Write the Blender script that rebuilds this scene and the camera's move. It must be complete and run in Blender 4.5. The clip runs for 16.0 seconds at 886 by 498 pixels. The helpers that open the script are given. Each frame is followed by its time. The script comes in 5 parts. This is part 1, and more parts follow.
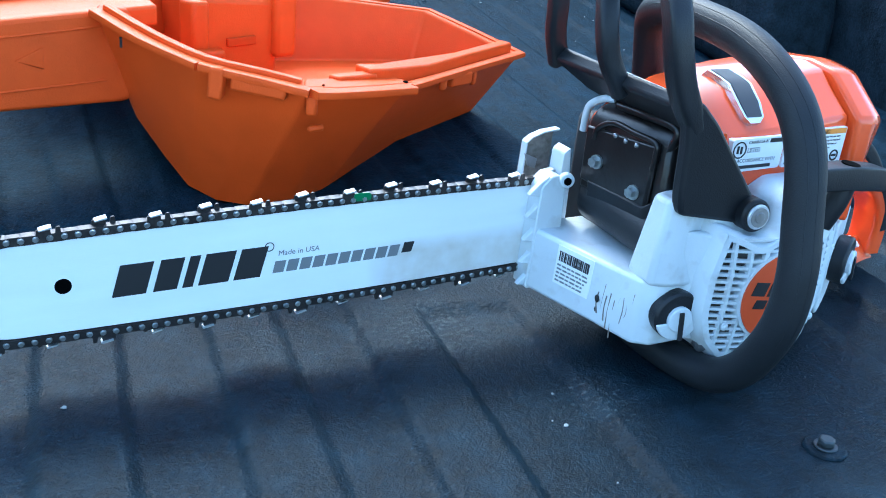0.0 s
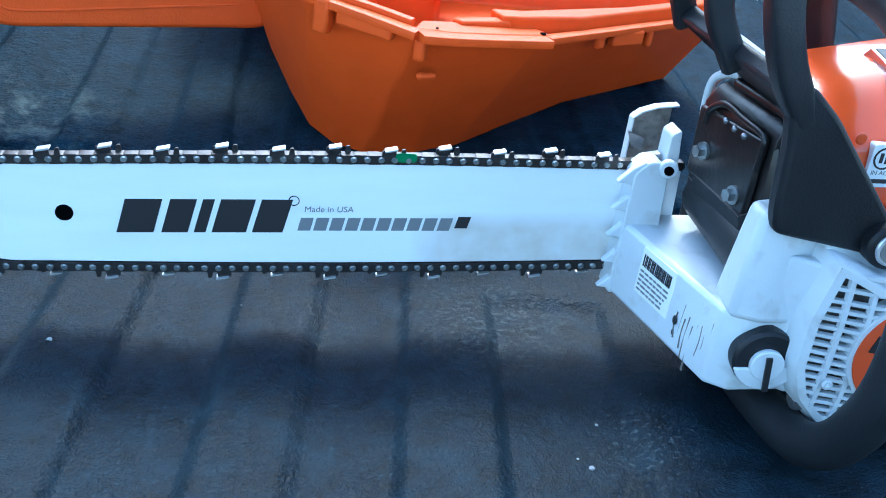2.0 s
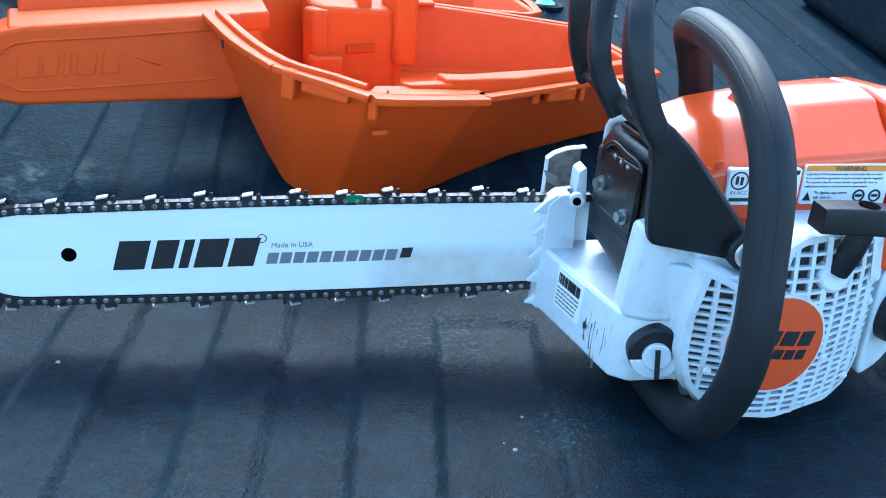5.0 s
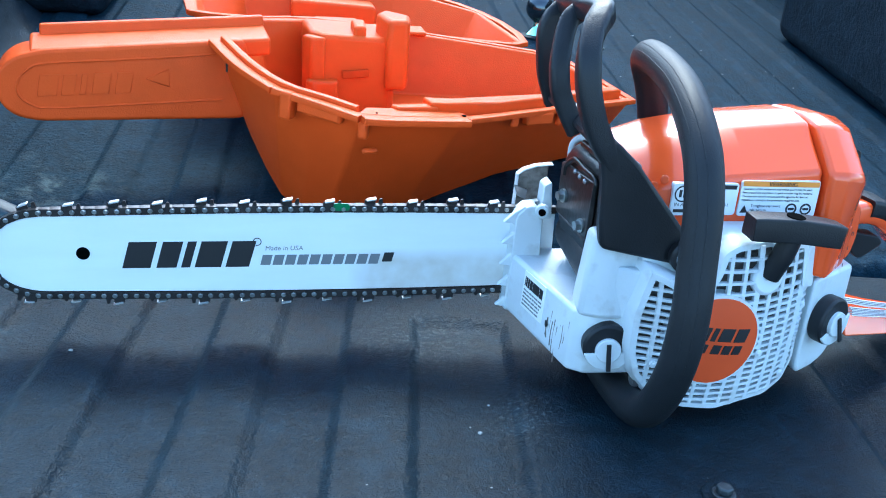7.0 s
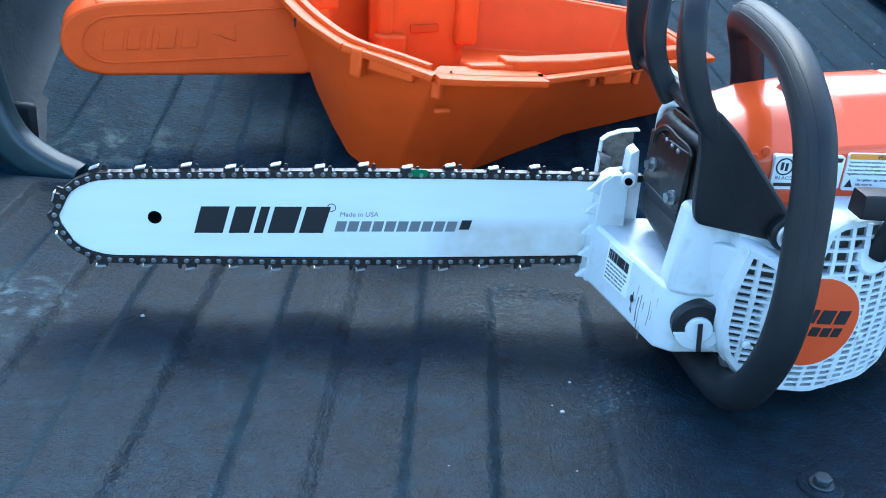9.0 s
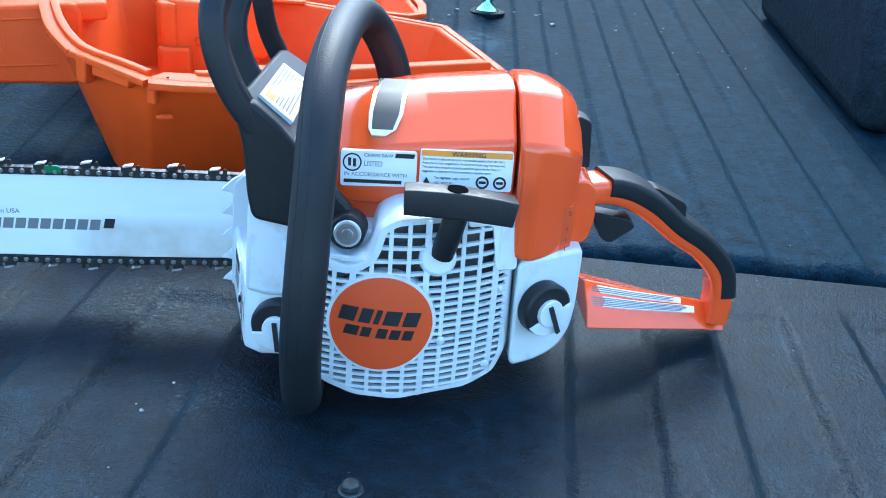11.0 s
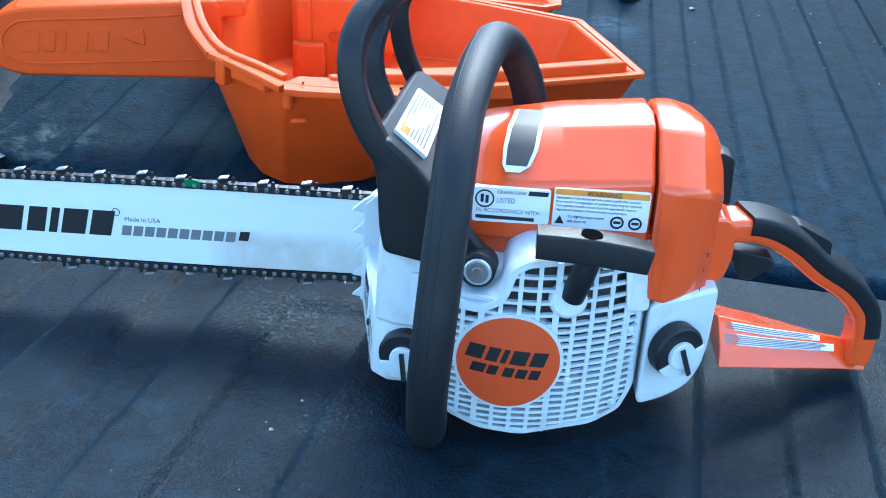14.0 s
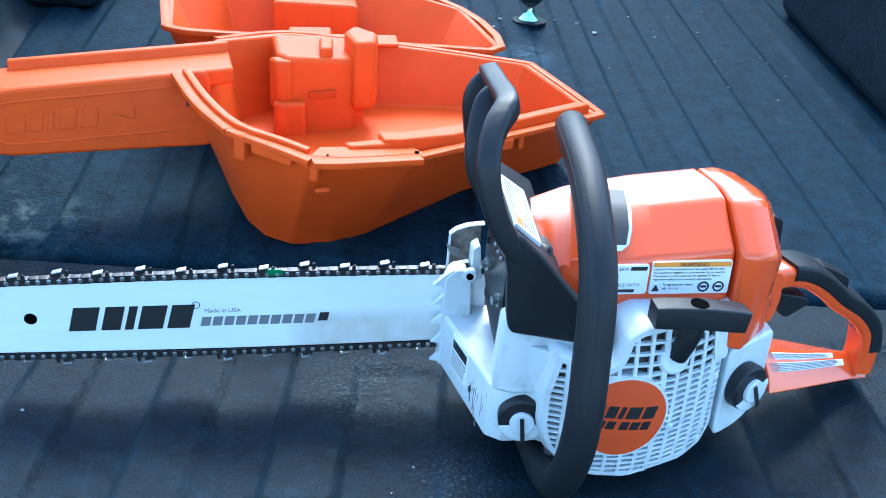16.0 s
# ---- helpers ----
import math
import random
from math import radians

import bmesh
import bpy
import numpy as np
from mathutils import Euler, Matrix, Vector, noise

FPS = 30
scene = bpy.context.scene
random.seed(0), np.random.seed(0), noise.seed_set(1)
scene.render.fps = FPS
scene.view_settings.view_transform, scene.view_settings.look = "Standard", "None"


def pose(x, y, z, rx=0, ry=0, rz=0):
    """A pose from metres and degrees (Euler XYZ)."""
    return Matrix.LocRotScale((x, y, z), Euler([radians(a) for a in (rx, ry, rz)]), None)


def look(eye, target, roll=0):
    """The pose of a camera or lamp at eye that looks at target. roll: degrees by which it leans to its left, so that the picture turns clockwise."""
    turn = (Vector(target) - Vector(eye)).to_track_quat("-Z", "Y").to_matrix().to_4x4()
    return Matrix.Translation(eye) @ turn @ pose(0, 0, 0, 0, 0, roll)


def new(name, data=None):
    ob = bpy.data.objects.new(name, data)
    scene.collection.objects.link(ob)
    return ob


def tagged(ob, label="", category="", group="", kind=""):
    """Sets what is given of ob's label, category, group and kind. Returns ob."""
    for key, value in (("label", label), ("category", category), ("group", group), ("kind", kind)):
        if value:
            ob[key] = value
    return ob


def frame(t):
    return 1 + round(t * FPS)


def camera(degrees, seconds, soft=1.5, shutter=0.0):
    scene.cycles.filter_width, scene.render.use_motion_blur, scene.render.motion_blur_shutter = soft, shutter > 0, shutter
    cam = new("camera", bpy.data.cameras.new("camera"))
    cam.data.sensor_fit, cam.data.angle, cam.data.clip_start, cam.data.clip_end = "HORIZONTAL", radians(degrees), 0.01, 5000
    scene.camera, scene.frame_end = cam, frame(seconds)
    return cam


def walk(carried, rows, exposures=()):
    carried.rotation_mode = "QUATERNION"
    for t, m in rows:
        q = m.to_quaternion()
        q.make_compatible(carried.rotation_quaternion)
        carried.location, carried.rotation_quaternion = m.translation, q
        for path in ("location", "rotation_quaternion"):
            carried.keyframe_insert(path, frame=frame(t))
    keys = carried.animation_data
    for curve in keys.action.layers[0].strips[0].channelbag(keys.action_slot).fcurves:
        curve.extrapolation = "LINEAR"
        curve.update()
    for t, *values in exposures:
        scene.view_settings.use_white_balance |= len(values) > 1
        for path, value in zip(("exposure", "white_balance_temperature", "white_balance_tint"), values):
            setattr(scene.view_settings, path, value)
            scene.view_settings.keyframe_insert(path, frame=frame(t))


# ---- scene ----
# camera and its way
cam = camera(48.0, 16.0, soft=1.0)
PATH = [
    (0, (-0.0782, -0.5909, 0.3627), (0.2020, -0.1180, 0.1224), 6.11),
    (0.5, (-0.0671, -0.5810, 0.3610), (0.1881, -0.0976, 0.1136), 6.39),
    (1, (-0.0377, -0.5722, 0.3566), (0.1983, -0.0830, 0.1016), 6.16),
    (1.5, (0.0398, -0.5507, 0.3399), (0.2514, -0.0543, 0.0776), 7.01),
    (2, (0.1088, -0.5483, 0.3464), (0.2231, -0.0306, 0.0654), 6.62),
    (2.5, (0.0837, -0.6241, 0.3496), (0.1678, -0.0936, 0.0824), 5.78),
    (3, (0.0875, -0.6454, 0.3632), (0.1752, -0.1114, 0.1039), 5.10),
    (3.5, (0.0924, -0.6357, 0.3621), (0.1924, -0.1001, 0.1108), 5.50),
    (4, (0.0953, -0.6248, 0.3608), (0.2002, -0.0890, 0.1119), 5.47),
    (4.5, (0.1111, -0.6274, 0.3617), (0.2159, -0.0915, 0.1129), 4.86),
    (4.7, (0.1258, -0.6400, 0.3665), (0.2373, -0.1051, 0.1184), 4.12),
    (6.8, (0.1345, -0.7468, 0.3910), (0.2518, -0.2043, 0.1631), 5.20),
    (7, (0.1358, -0.7439, 0.3901), (0.2451, -0.2005, 0.1604), 4.80),
    (7.5, (0.1201, -0.7404, 0.3896), (0.2204, -0.1969, 0.1560), 4.86),
    (8, (0.1156, -0.7201, 0.3980), (0.2065, -0.1806, 0.1515), 4.89),
    (8.5, (0.1080, -0.7058, 0.3927), (0.1921, -0.1708, 0.1344), 5.08),
    (9, (0.1127, -0.7066, 0.3919), (0.1967, -0.1728, 0.1311), 4.75),
    (9.5, (0.1408, -0.7203, 0.3991), (0.2305, -0.1867, 0.1397), 3.68),
    (10, (0.2057, -0.7427, 0.4014), (0.3140, -0.2083, 0.1510), 3.11),
    (10.2, (0.2528, -0.7460, 0.3969), (0.3685, -0.2116, 0.1499), 4.19),
    (12.3, (0.6362, -0.6921, 0.3546), (0.5038, -0.1556, 0.1209), 1.63),
    (12.5, (0.6340, -0.6885, 0.3472), (0.4995, -0.1528, 0.1128), 1.64),
    (13, (0.6336, -0.6854, 0.3358), (0.4972, -0.1504, 0.1010), 2.22),
    (13.5, (0.6160, -0.6922, 0.3550), (0.4878, -0.1582, 0.1131), 1.18),
    (14, (0.4444, -0.7026, 0.4268), (0.4096, -0.1683, 0.1560), 2.84),
    (14.5, (0.2698, -0.7202, 0.4689), (0.3178, -0.2024, 0.1694), 4.71),
    (15, (0.2209, -0.7220, 0.4807), (0.2638, -0.2104, 0.1703), 5.12),
    (15.5, (0.2282, -0.7308, 0.4873), (0.2859, -0.2169, 0.1830), 3.43),
    (16, (0.2268, -0.7282, 0.5120), (0.3076, -0.2014, 0.2363), 3.47),
]
EXPOSURES = [(0.0, 2.42, 5250, -4), (8.5, 2.41, 5250, -4), (10.0, 2.47, 5250, -4), (12.3, 2.45, 5250, -4), (13.0, 2.50, 5250, -4), (14.5, 2.46, 5250, -4), (15.5, 2.50, 5250, -4), (16.0, 2.47, 5250, -4)]
walk(cam, [(t, look(eye, target, roll)) for t, eye, target, roll in PATH], EXPOSURES)

# daylight: hazy sun beyond the cab, open sky all round
world = bpy.data.worlds.new("sky")
scene.world = world
world.use_nodes = True
wn = world.node_tree.nodes
wn.clear()
sky = wn.new("ShaderNodeTexSky")
sky.sky_type = "NISHITA"
sky.sun_disc = False
sky.sun_elevation = radians(50)
sky.sun_rotation = radians(8)
sky.air_density, sky.dust_density = 1.0, 2.0
wbg = wn.new("ShaderNodeBackground")
wbg.inputs["Strength"].default_value = 0.15
wout = wn.new("ShaderNodeOutputWorld")
world.node_tree.links.new(sky.outputs[0], wbg.inputs["Color"])
world.node_tree.links.new(wbg.outputs[0], wout.inputs["Surface"])
sun_data = bpy.data.lights.new("sun", "SUN")
sun_data.energy, sun_data.angle, sun_data.color = 0.55, radians(16), (1.0, 0.985, 0.965)
sun = new("sun", sun_data)
sun.matrix_world = look((0.15, 1.0, 1.2), (0, 0, 0))


# ---- materials ----
def rgb(r, g, b):
    return (r, g, b, 1.0)


def material(name, base, rough=0.5, metal=0.0, vary=0.12, scale=60.0, bump=0.0, bump_scale=400.0,
             dirt=None, dirt_amount=0.0, dirt_scale=18.0, coat=0.0, rough_vary=0.08, spec=0.5, stretch=(1, 1, 1), coarse=0.0):
    """A surface: base colour varied at two scales, patches of dirt, fine relief."""
    m = bpy.data.materials.new(name)
    m.use_nodes = True
    nt = m.node_tree
    n, l = nt.nodes, nt.links
    p = n["Principled BSDF"]
    p.inputs["Metallic"].default_value = metal
    p.inputs["Specular IOR Level"].default_value = spec
    p.inputs["Coat Weight"].default_value = coat
    tc = n.new("ShaderNodeTexCoord")
    mp = n.new("ShaderNodeMapping")
    mp.inputs["Scale"].default_value = stretch
    l.new(tc.outputs["Object"], mp.inputs["Vector"])

    def noise_at(sc, detail=4.0):
        t = n.new("ShaderNodeTexNoise")
        t.inputs["Scale"].default_value, t.inputs["Detail"].default_value = sc, detail
        l.new(mp.outputs[0], t.inputs["Vector"])
        return t.outputs["Fac"]

    fine, broad = noise_at(scale), noise_at(scale / 7, 2.0)
    both = n.new("ShaderNodeMath")
    both.operation = "ADD"
    l.new(fine, both.inputs[0])
    l.new(broad, both.inputs[1])
    mul = n.new("ShaderNodeMapRange")
    mul.inputs["From Min"].default_value, mul.inputs["From Max"].default_value = 0.6, 1.4
    mul.inputs["To Min"].default_value, mul.inputs["To Max"].default_value = 1 - vary, 1 + vary
    l.new(both.outputs[0], mul.inputs["Value"])
    tint = n.new("ShaderNodeMix")
    tint.data_type, tint.blend_type = "RGBA", "MULTIPLY"
    tint.inputs["Factor"].default_value = 1.0
    tint.inputs["A"].default_value = rgb(*base)
    l.new(mul.outputs[0], tint.inputs["B"])
    col = tint.outputs["Result"]
    if dirt:
        mask = n.new("ShaderNodeMapRange")
        mask.inputs["From Min"].default_value, mask.inputs["From Max"].default_value = 0.56, 0.74
        mask.inputs["To Max"].default_value = dirt_amount
        l.new(noise_at(dirt_scale, 6.0), mask.inputs["Value"])
        mix = n.new("ShaderNodeMix")
        mix.data_type = "RGBA"
        mix.inputs["B"].default_value = rgb(*dirt)
        l.new(mask.outputs[0], mix.inputs["Factor"])
        l.new(col, mix.inputs["A"])
        col = mix.outputs["Result"]
    l.new(col, p.inputs["Base Color"])
    rr = n.new("ShaderNodeMapRange")
    rr.inputs["To Min"].default_value = max(0.03, rough - rough_vary)
    rr.inputs["To Max"].default_value = min(1.0, rough + rough_vary)
    l.new(broad, rr.inputs["Value"])
    l.new(rr.outputs[0], p.inputs["Roughness"])
    if bump:
        b = n.new("ShaderNodeBump")
        b.inputs["Strength"].default_value = bump
        b.inputs["Distance"].default_value = 0.001
        l.new(noise_at(bump_scale, 3.0), b.inputs["Height"])
        if coarse:
            c = n.new("ShaderNodeBump")
            c.inputs["Strength"].default_value = coarse
            c.inputs["Distance"].default_value = 0.002
            l.new(noise_at(bump_scale / 3.2, 5.0), c.inputs["Height"])
            l.new(c.outputs[0], b.inputs["Normal"])
        l.new(b.outputs[0], p.inputs["Normal"])
    return m


M_LINER = material("bed_liner", (0.0064, 0.0136, 0.0204), 0.44, spec=0.10, vary=0.70, scale=420, bump=1.0, bump_scale=640,
                   dirt=(0.014, 0.033, 0.050), dirt_amount=0.45, dirt_scale=26, coarse=0.75)
M_BEDLINER = material("dusty_bed_liner", (0.0098, 0.0226, 0.0345), 0.60, spec=0.03, vary=0.70, scale=420, bump=1.0, bump_scale=520,
                      dirt=(0.016, 0.040, 0.066), dirt_amount=0.5, dirt_scale=22, coarse=1.0)


def add_wear_and_glints(m):
    """Pale rubbed streaks, long in one direction, and a sprinkle of specks for dust and painted glints on the liner."""
    nt = m.node_tree
    n, l = nt.nodes, nt.links
    p = n["Principled BSDF"]
    col = p.inputs["Base Color"].links[0].from_socket
    tc = n.new("ShaderNodeTexCoord")
    # the last set is the specks: dust, and glints put into the colour
    for stretch, turn, lo, hi, amount, size in (((1, 0.06, 1), 0.18, 0.66, 0.80, 0.22, 90), ((0.10, 1, 1), 0.5, 0.70, 0.82, 0.20, 70), ((1, 1, 1), 0.0, 0.66, 0.72, 0.50, 420)):
        mp = n.new("ShaderNodeMapping")
        mp.inputs["Scale"].default_value = stretch
        mp.inputs["Rotation"].default_value = (0, 0, turn)
        l.new(tc.outputs["Object"], mp.inputs["Vector"])
        tx = n.new("ShaderNodeTexNoise")
        tx.inputs["Scale"].default_value, tx.inputs["Detail"].default_value = size, 5
        l.new(mp.outputs[0], tx.inputs["Vector"])
        r = n.new("ShaderNodeMapRange")
        r.inputs["From Min"].default_value, r.inputs["From Max"].default_value = lo, hi
        r.inputs["To Max"].default_value = amount
        l.new(tx.outputs["Fac"], r.inputs["Value"])
        mix = n.new("ShaderNodeMix")
        mix.data_type = "RGBA"
        mix.inputs["B"].default_value = rgb(0.042, 0.084, 0.120)
        l.new(r.outputs[0], mix.inputs["Factor"])
        l.new(col, mix.inputs["A"])
        col = mix.outputs["Result"]
    l.new(col, p.inputs["Base Color"])


add_wear_and_glints(M_LINER)
add_wear_and_glints(M_BEDLINER)


def add_patch(m, at, radius, tone, amount, size, lo=0.50, hi=0.66):
    """A patch of dried dirt and scuffs about a place, broken up by noise."""
    nt = m.node_tree
    n, l = nt.nodes, nt.links
    p = n["Principled BSDF"]
    col = p.inputs["Base Color"].links[0].from_socket
    tc = n.new("ShaderNodeTexCoord")
    d = n.new("ShaderNodeVectorMath")
    d.operation = "DISTANCE"
    d.inputs[1].default_value = at
    l.new(tc.outputs["Object"], d.inputs[0])
    near = n.new("ShaderNodeMapRange")
    near.inputs["From Min"].default_value, near.inputs["From Max"].default_value = radius, radius * 0.2
    near.inputs["To Max"].default_value = amount
    l.new(d.outputs["Value"], near.inputs["Value"])
    tx = n.new("ShaderNodeTexNoise")
    tx.inputs["Scale"].default_value, tx.inputs["Detail"].default_value, tx.inputs["Roughness"].default_value = size, 8, 0.7
    l.new(tc.outputs["Object"], tx.inputs["Vector"])
    r = n.new("ShaderNodeMapRange")
    r.inputs["From Min"].default_value, r.inputs["From Max"].default_value = lo, hi
    l.new(tx.outputs["Fac"], r.inputs["Value"])
    f = n.new("ShaderNodeMath")
    f.operation = "MULTIPLY"
    l.new(near.outputs[0], f.inputs[0])
    l.new(r.outputs[0], f.inputs[1])
    mix = n.new("ShaderNodeMix")
    mix.data_type = "RGBA"
    mix.inputs["B"].default_value = rgb(*tone)
    l.new(f.outputs[0], mix.inputs["Factor"])
    l.new(col, mix.inputs["A"])
    l.new(mix.outputs["Result"], p.inputs["Base Color"])


add_patch(M_LINER, (-0.115, -0.005, 0.0), 0.07, (0.12, 0.17, 0.19), 0.8, 55)
add_patch(M_LINER, (0.265, -0.005, 0.0), 0.075, (0.10, 0.12, 0.12), 0.6, 260, 0.50, 0.62)
add_patch(M_LINER, (0.335, -0.135, 0.0), 0.050, (0.12, 0.15, 0.16), 0.6, 300, 0.54, 0.64)
add_patch(M_LINER, (0.150, -0.010, 0.0), 0.045, (0.10, 0.11, 0.10), 0.5, 240, 0.52, 0.64)
add_patch(M_BEDLINER, (-0.090, 0.330, 0.008), 0.11, (0.10, 0.13, 0.13), 0.7, 38, 0.48, 0.66)
add_patch(M_BEDLINER, (0.575, 0.800, 0.060), 0.06, (0.06, 0.10, 0.14), 0.7, 30, 0.40, 0.60)
M_DARK = material("dark_liner_wall", (0.0135, 0.0205, 0.0275), 0.55, spec=0.09, vary=0.7, scale=300, bump=1.0, bump_scale=420, coarse=0.8)
M_CASE = material("case_plastic", (0.66, 0.078, 0.009), 0.45, vary=0.09, scale=40, bump=0.35, bump_scale=600, spec=0.15,
                  dirt=(0.60, 0.066, 0.007), dirt_amount=0.35, dirt_scale=14)
# darker copy of the case plastic, with the shade of a recess in it
M_CASE_SHADED = material("case_plastic_shaded", (0.55, 0.055, 0.006), 0.6, vary=0.09, scale=40, spec=0.1)
M_ORANGE = material("cowl_plastic", (0.74, 0.088, 0.016), 0.20, spec=0.40, vary=0.05, scale=30, bump=0.03, bump_scale=500, coat=0.5,
                    rough_vary=0.04)
M_WHITE = material("grey_white_paint", (0.60, 0.64, 0.66), 0.36, vary=0.06, scale=50, bump=0.2, bump_scale=500,
                   dirt=(0.30, 0.28, 0.25), dirt_amount=0.40, dirt_scale=60)
M_BLACK = material("black_plastic", (0.0125, 0.0135, 0.0160), 0.42, spec=0.30, vary=0.25, scale=60, bump=0.25, bump_scale=900)
M_RUBBER = material("handle_rubber", (0.0130, 0.0150, 0.0180), 0.50, spec=0.24, vary=0.2, scale=70, bump=0.3, bump_scale=900)
M_MUFFLER = material("muffler_enamel", (0.010, 0.009, 0.009), 0.30, metal=0.0, vary=0.4, scale=90, bump=0.3, bump_scale=160, spec=0.40)
M_VOID = material("dark_inside", (0.010, 0.013, 0.015), 0.7, vary=0.3, scale=60)
M_DULL = material("dim_gap_grey", (0.085, 0.082, 0.078), 0.6, vary=0.6, scale=120, dirt=(0.03, 0.028, 0.026), dirt_amount=0.7, dirt_scale=90)
M_BAR = material("bar_steel", (0.77, 0.81, 0.83), 0.42, metal=0.05, vary=0.05, scale=40, bump=0.1, bump_scale=900,
                 dirt=(0.45, 0.46, 0.46), dirt_amount=0.35, dirt_scale=10, stretch=(0.3, 1, 2))


def add_smudge(m):
    """A dull tan smear over the root end of the bar, where oil and dust have dried."""
    nt = m.node_tree
    n, l = nt.nodes, nt.links
    p = n["Principled BSDF"]
    col = p.inputs["Base Color"].links[0].from_socket
    tc = n.new("ShaderNodeTexCoord")
    xyz = n.new("ShaderNodeSeparateXYZ")
    l.new(tc.outputs["Object"], xyz.inputs[0])
    ramp = []
    for axis, lo, hi in (("X", -0.245, -0.225), ("Z", 0.074, 0.062)):
        r = n.new("ShaderNodeMapRange")
        r.inputs["From Min"].default_value, r.inputs["From Max"].default_value = lo, hi
        l.new(xyz.outputs[axis], r.inputs["Value"])
        ramp.append(r.outputs[0])
    both = n.new("ShaderNodeMath")
    both.operation = "MULTIPLY"
    l.new(ramp[0], both.inputs[0])
    l.new(ramp[1], both.inputs[1])
    tx = n.new("ShaderNodeTexNoise")
    tx.inputs["Scale"].default_value, tx.inputs["Detail"].default_value = 60, 6
    l.new(tc.outputs["Object"], tx.inputs["Vector"])
    f = n.new("ShaderNodeMath")
    f.operation = "MULTIPLY"
    l.new(both.outputs[0], f.inputs[0])
    l.new(tx.outputs["Fac"], f.inputs[1])
    mix = n.new("ShaderNodeMix")
    mix.data_type = "RGBA"
    mix.inputs["B"].default_value = rgb(0.50, 0.45, 0.36)
    l.new(f.outputs[0], mix.inputs["Factor"])
    l.new(col, mix.inputs["A"])
    l.new(mix.outputs["Result"], p.inputs["Base Color"])


add_smudge(M_BAR)
M_CHAIN = material("chain_steel", (0.06, 0.055, 0.055), 0.35, metal=0.8, vary=0.4, scale=300, bump=0.2)
M_CHROME = material("bright_steel", (0.66, 0.68, 0.70), 0.34, metal=0.75, vary=0.1, scale=300)
M_BOLT_BRIGHT = material("muffler_bolt_steel", (0.34, 0.36, 0.36), 0.32, metal=0.85, vary=0.3, scale=260)
M_STEEL = material("dull_steel", (0.30, 0.30, 0.31), 0.4, metal=0.9, vary=0.2, scale=200, dirt=(0.15, 0.13, 0.12), dirt_amount=0.5, dirt_scale=120)
M_HOLE = material("deep_shade", (0.0012, 0.0014, 0.0016), 0.9, spec=0.02, vary=0.1)
M_GROUND = material("unseen_ground", (0.17, 0.16, 0.145), 0.9, spec=0.2, vary=0.4, scale=40, bump=0.6, bump_scale=60, dirt=(0.10, 0.095, 0.085), dirt_amount=0.6, dirt_scale=1.5)
M_GREEN = material("green_link", (0.02, 0.16, 0.055), 0.35, vary=0.1)
M_INK = material("black_print", (0.012, 0.012, 0.014), 0.5, vary=0.1)
M_GREY_INK = material("grey_print", (0.16, 0.17, 0.18), 0.5, vary=0.1)
M_LABEL = material("label_white", (0.80, 0.82, 0.83), 0.35, vary=0.04)
M_LABEL_ORANGE = material("label_orange", (0.80, 0.30, 0.05), 0.35, vary=0.05)
M_BADGE = material("badge_orange", (0.60, 0.075, 0.016), 0.4, vary=0.05, scale=50)
M_SILVER = material("silver_sticker", (0.75, 0.77, 0.79), 0.12, metal=0.9, vary=0.1)
M_GRIT = material("pale_grit", (0.30, 0.30, 0.29), 0.8, vary=0.2)
M_OILY = material("oily_grime", (0.17, 0.155, 0.14), 0.5, vary=0.6, scale=260, bump=0.4, dirt=(0.08, 0.06, 0.05), dirt_amount=0.8, dirt_scale=190)
M_BOLT = material("dusty_bolt_steel", (0.045, 0.055, 0.062), 0.45, metal=0.5, vary=0.3, scale=300)
# chrome of the towing ball: green highlight and dark reflection are in the base colours
M_GLINT = material("glint_tinted_steel", (0.55, 0.86, 0.66), 0.22, metal=0.9, vary=0.2, scale=90)
M_BALL = material("dark_reflection_steel", (0.10, 0.11, 0.12), 0.22, metal=0.9, vary=0.2, scale=90)
M_BODYPAINT = material("teal_truck_paint", (0.008, 0.024, 0.031), 0.40, vary=0.4, scale=60, coat=0.1, bump=0.3, bump_scale=200)


# ---- shape helpers ----
def part(name, bm, mat, parent=None, label="", smooth=False, bevel=0.0, segments=2, angle=30):
    """Links a bmesh as one mesh object."""
    me = bpy.data.meshes.new(name)
    bmesh.ops.recalc_face_normals(bm, faces=bm.faces)
    bm.to_mesh(me)
    bm.free()
    me.materials.append(mat)
    ob = new(name, me)
    if parent is not None:
        ob.parent = parent
    if label:
        ob["label"] = label
    if bevel:
        md = ob.modifiers.new("bevel", "BEVEL")
        md.width, md.segments, md.limit_method, md.angle_limit = bevel, segments, "ANGLE", radians(angle)
        md.harden_normals = False
    if smooth or bevel:
        for f in me.polygons:
            f.use_smooth = True
        me.set_sharp_from_angle(angle=radians(42))
    return ob


def thing(name, label, category, at=(0, 0, 0), group=""):
    e = new(name)
    e.location = at
    e.empty_display_size = 0.05
    return tagged(e, label, category, group)


def box(bm, lo, hi, m=None):
    r = bmesh.ops.create_cube(bm, size=1.0)
    lo, hi = Vector(lo), Vector(hi)
    for v in r["verts"]:
        v.co = Vector([(lo[i] + hi[i]) / 2 + v.co[i] * (hi[i] - lo[i]) for i in range(3)])
        if m is not None:
            v.co = m @ v.co
    return r["verts"]


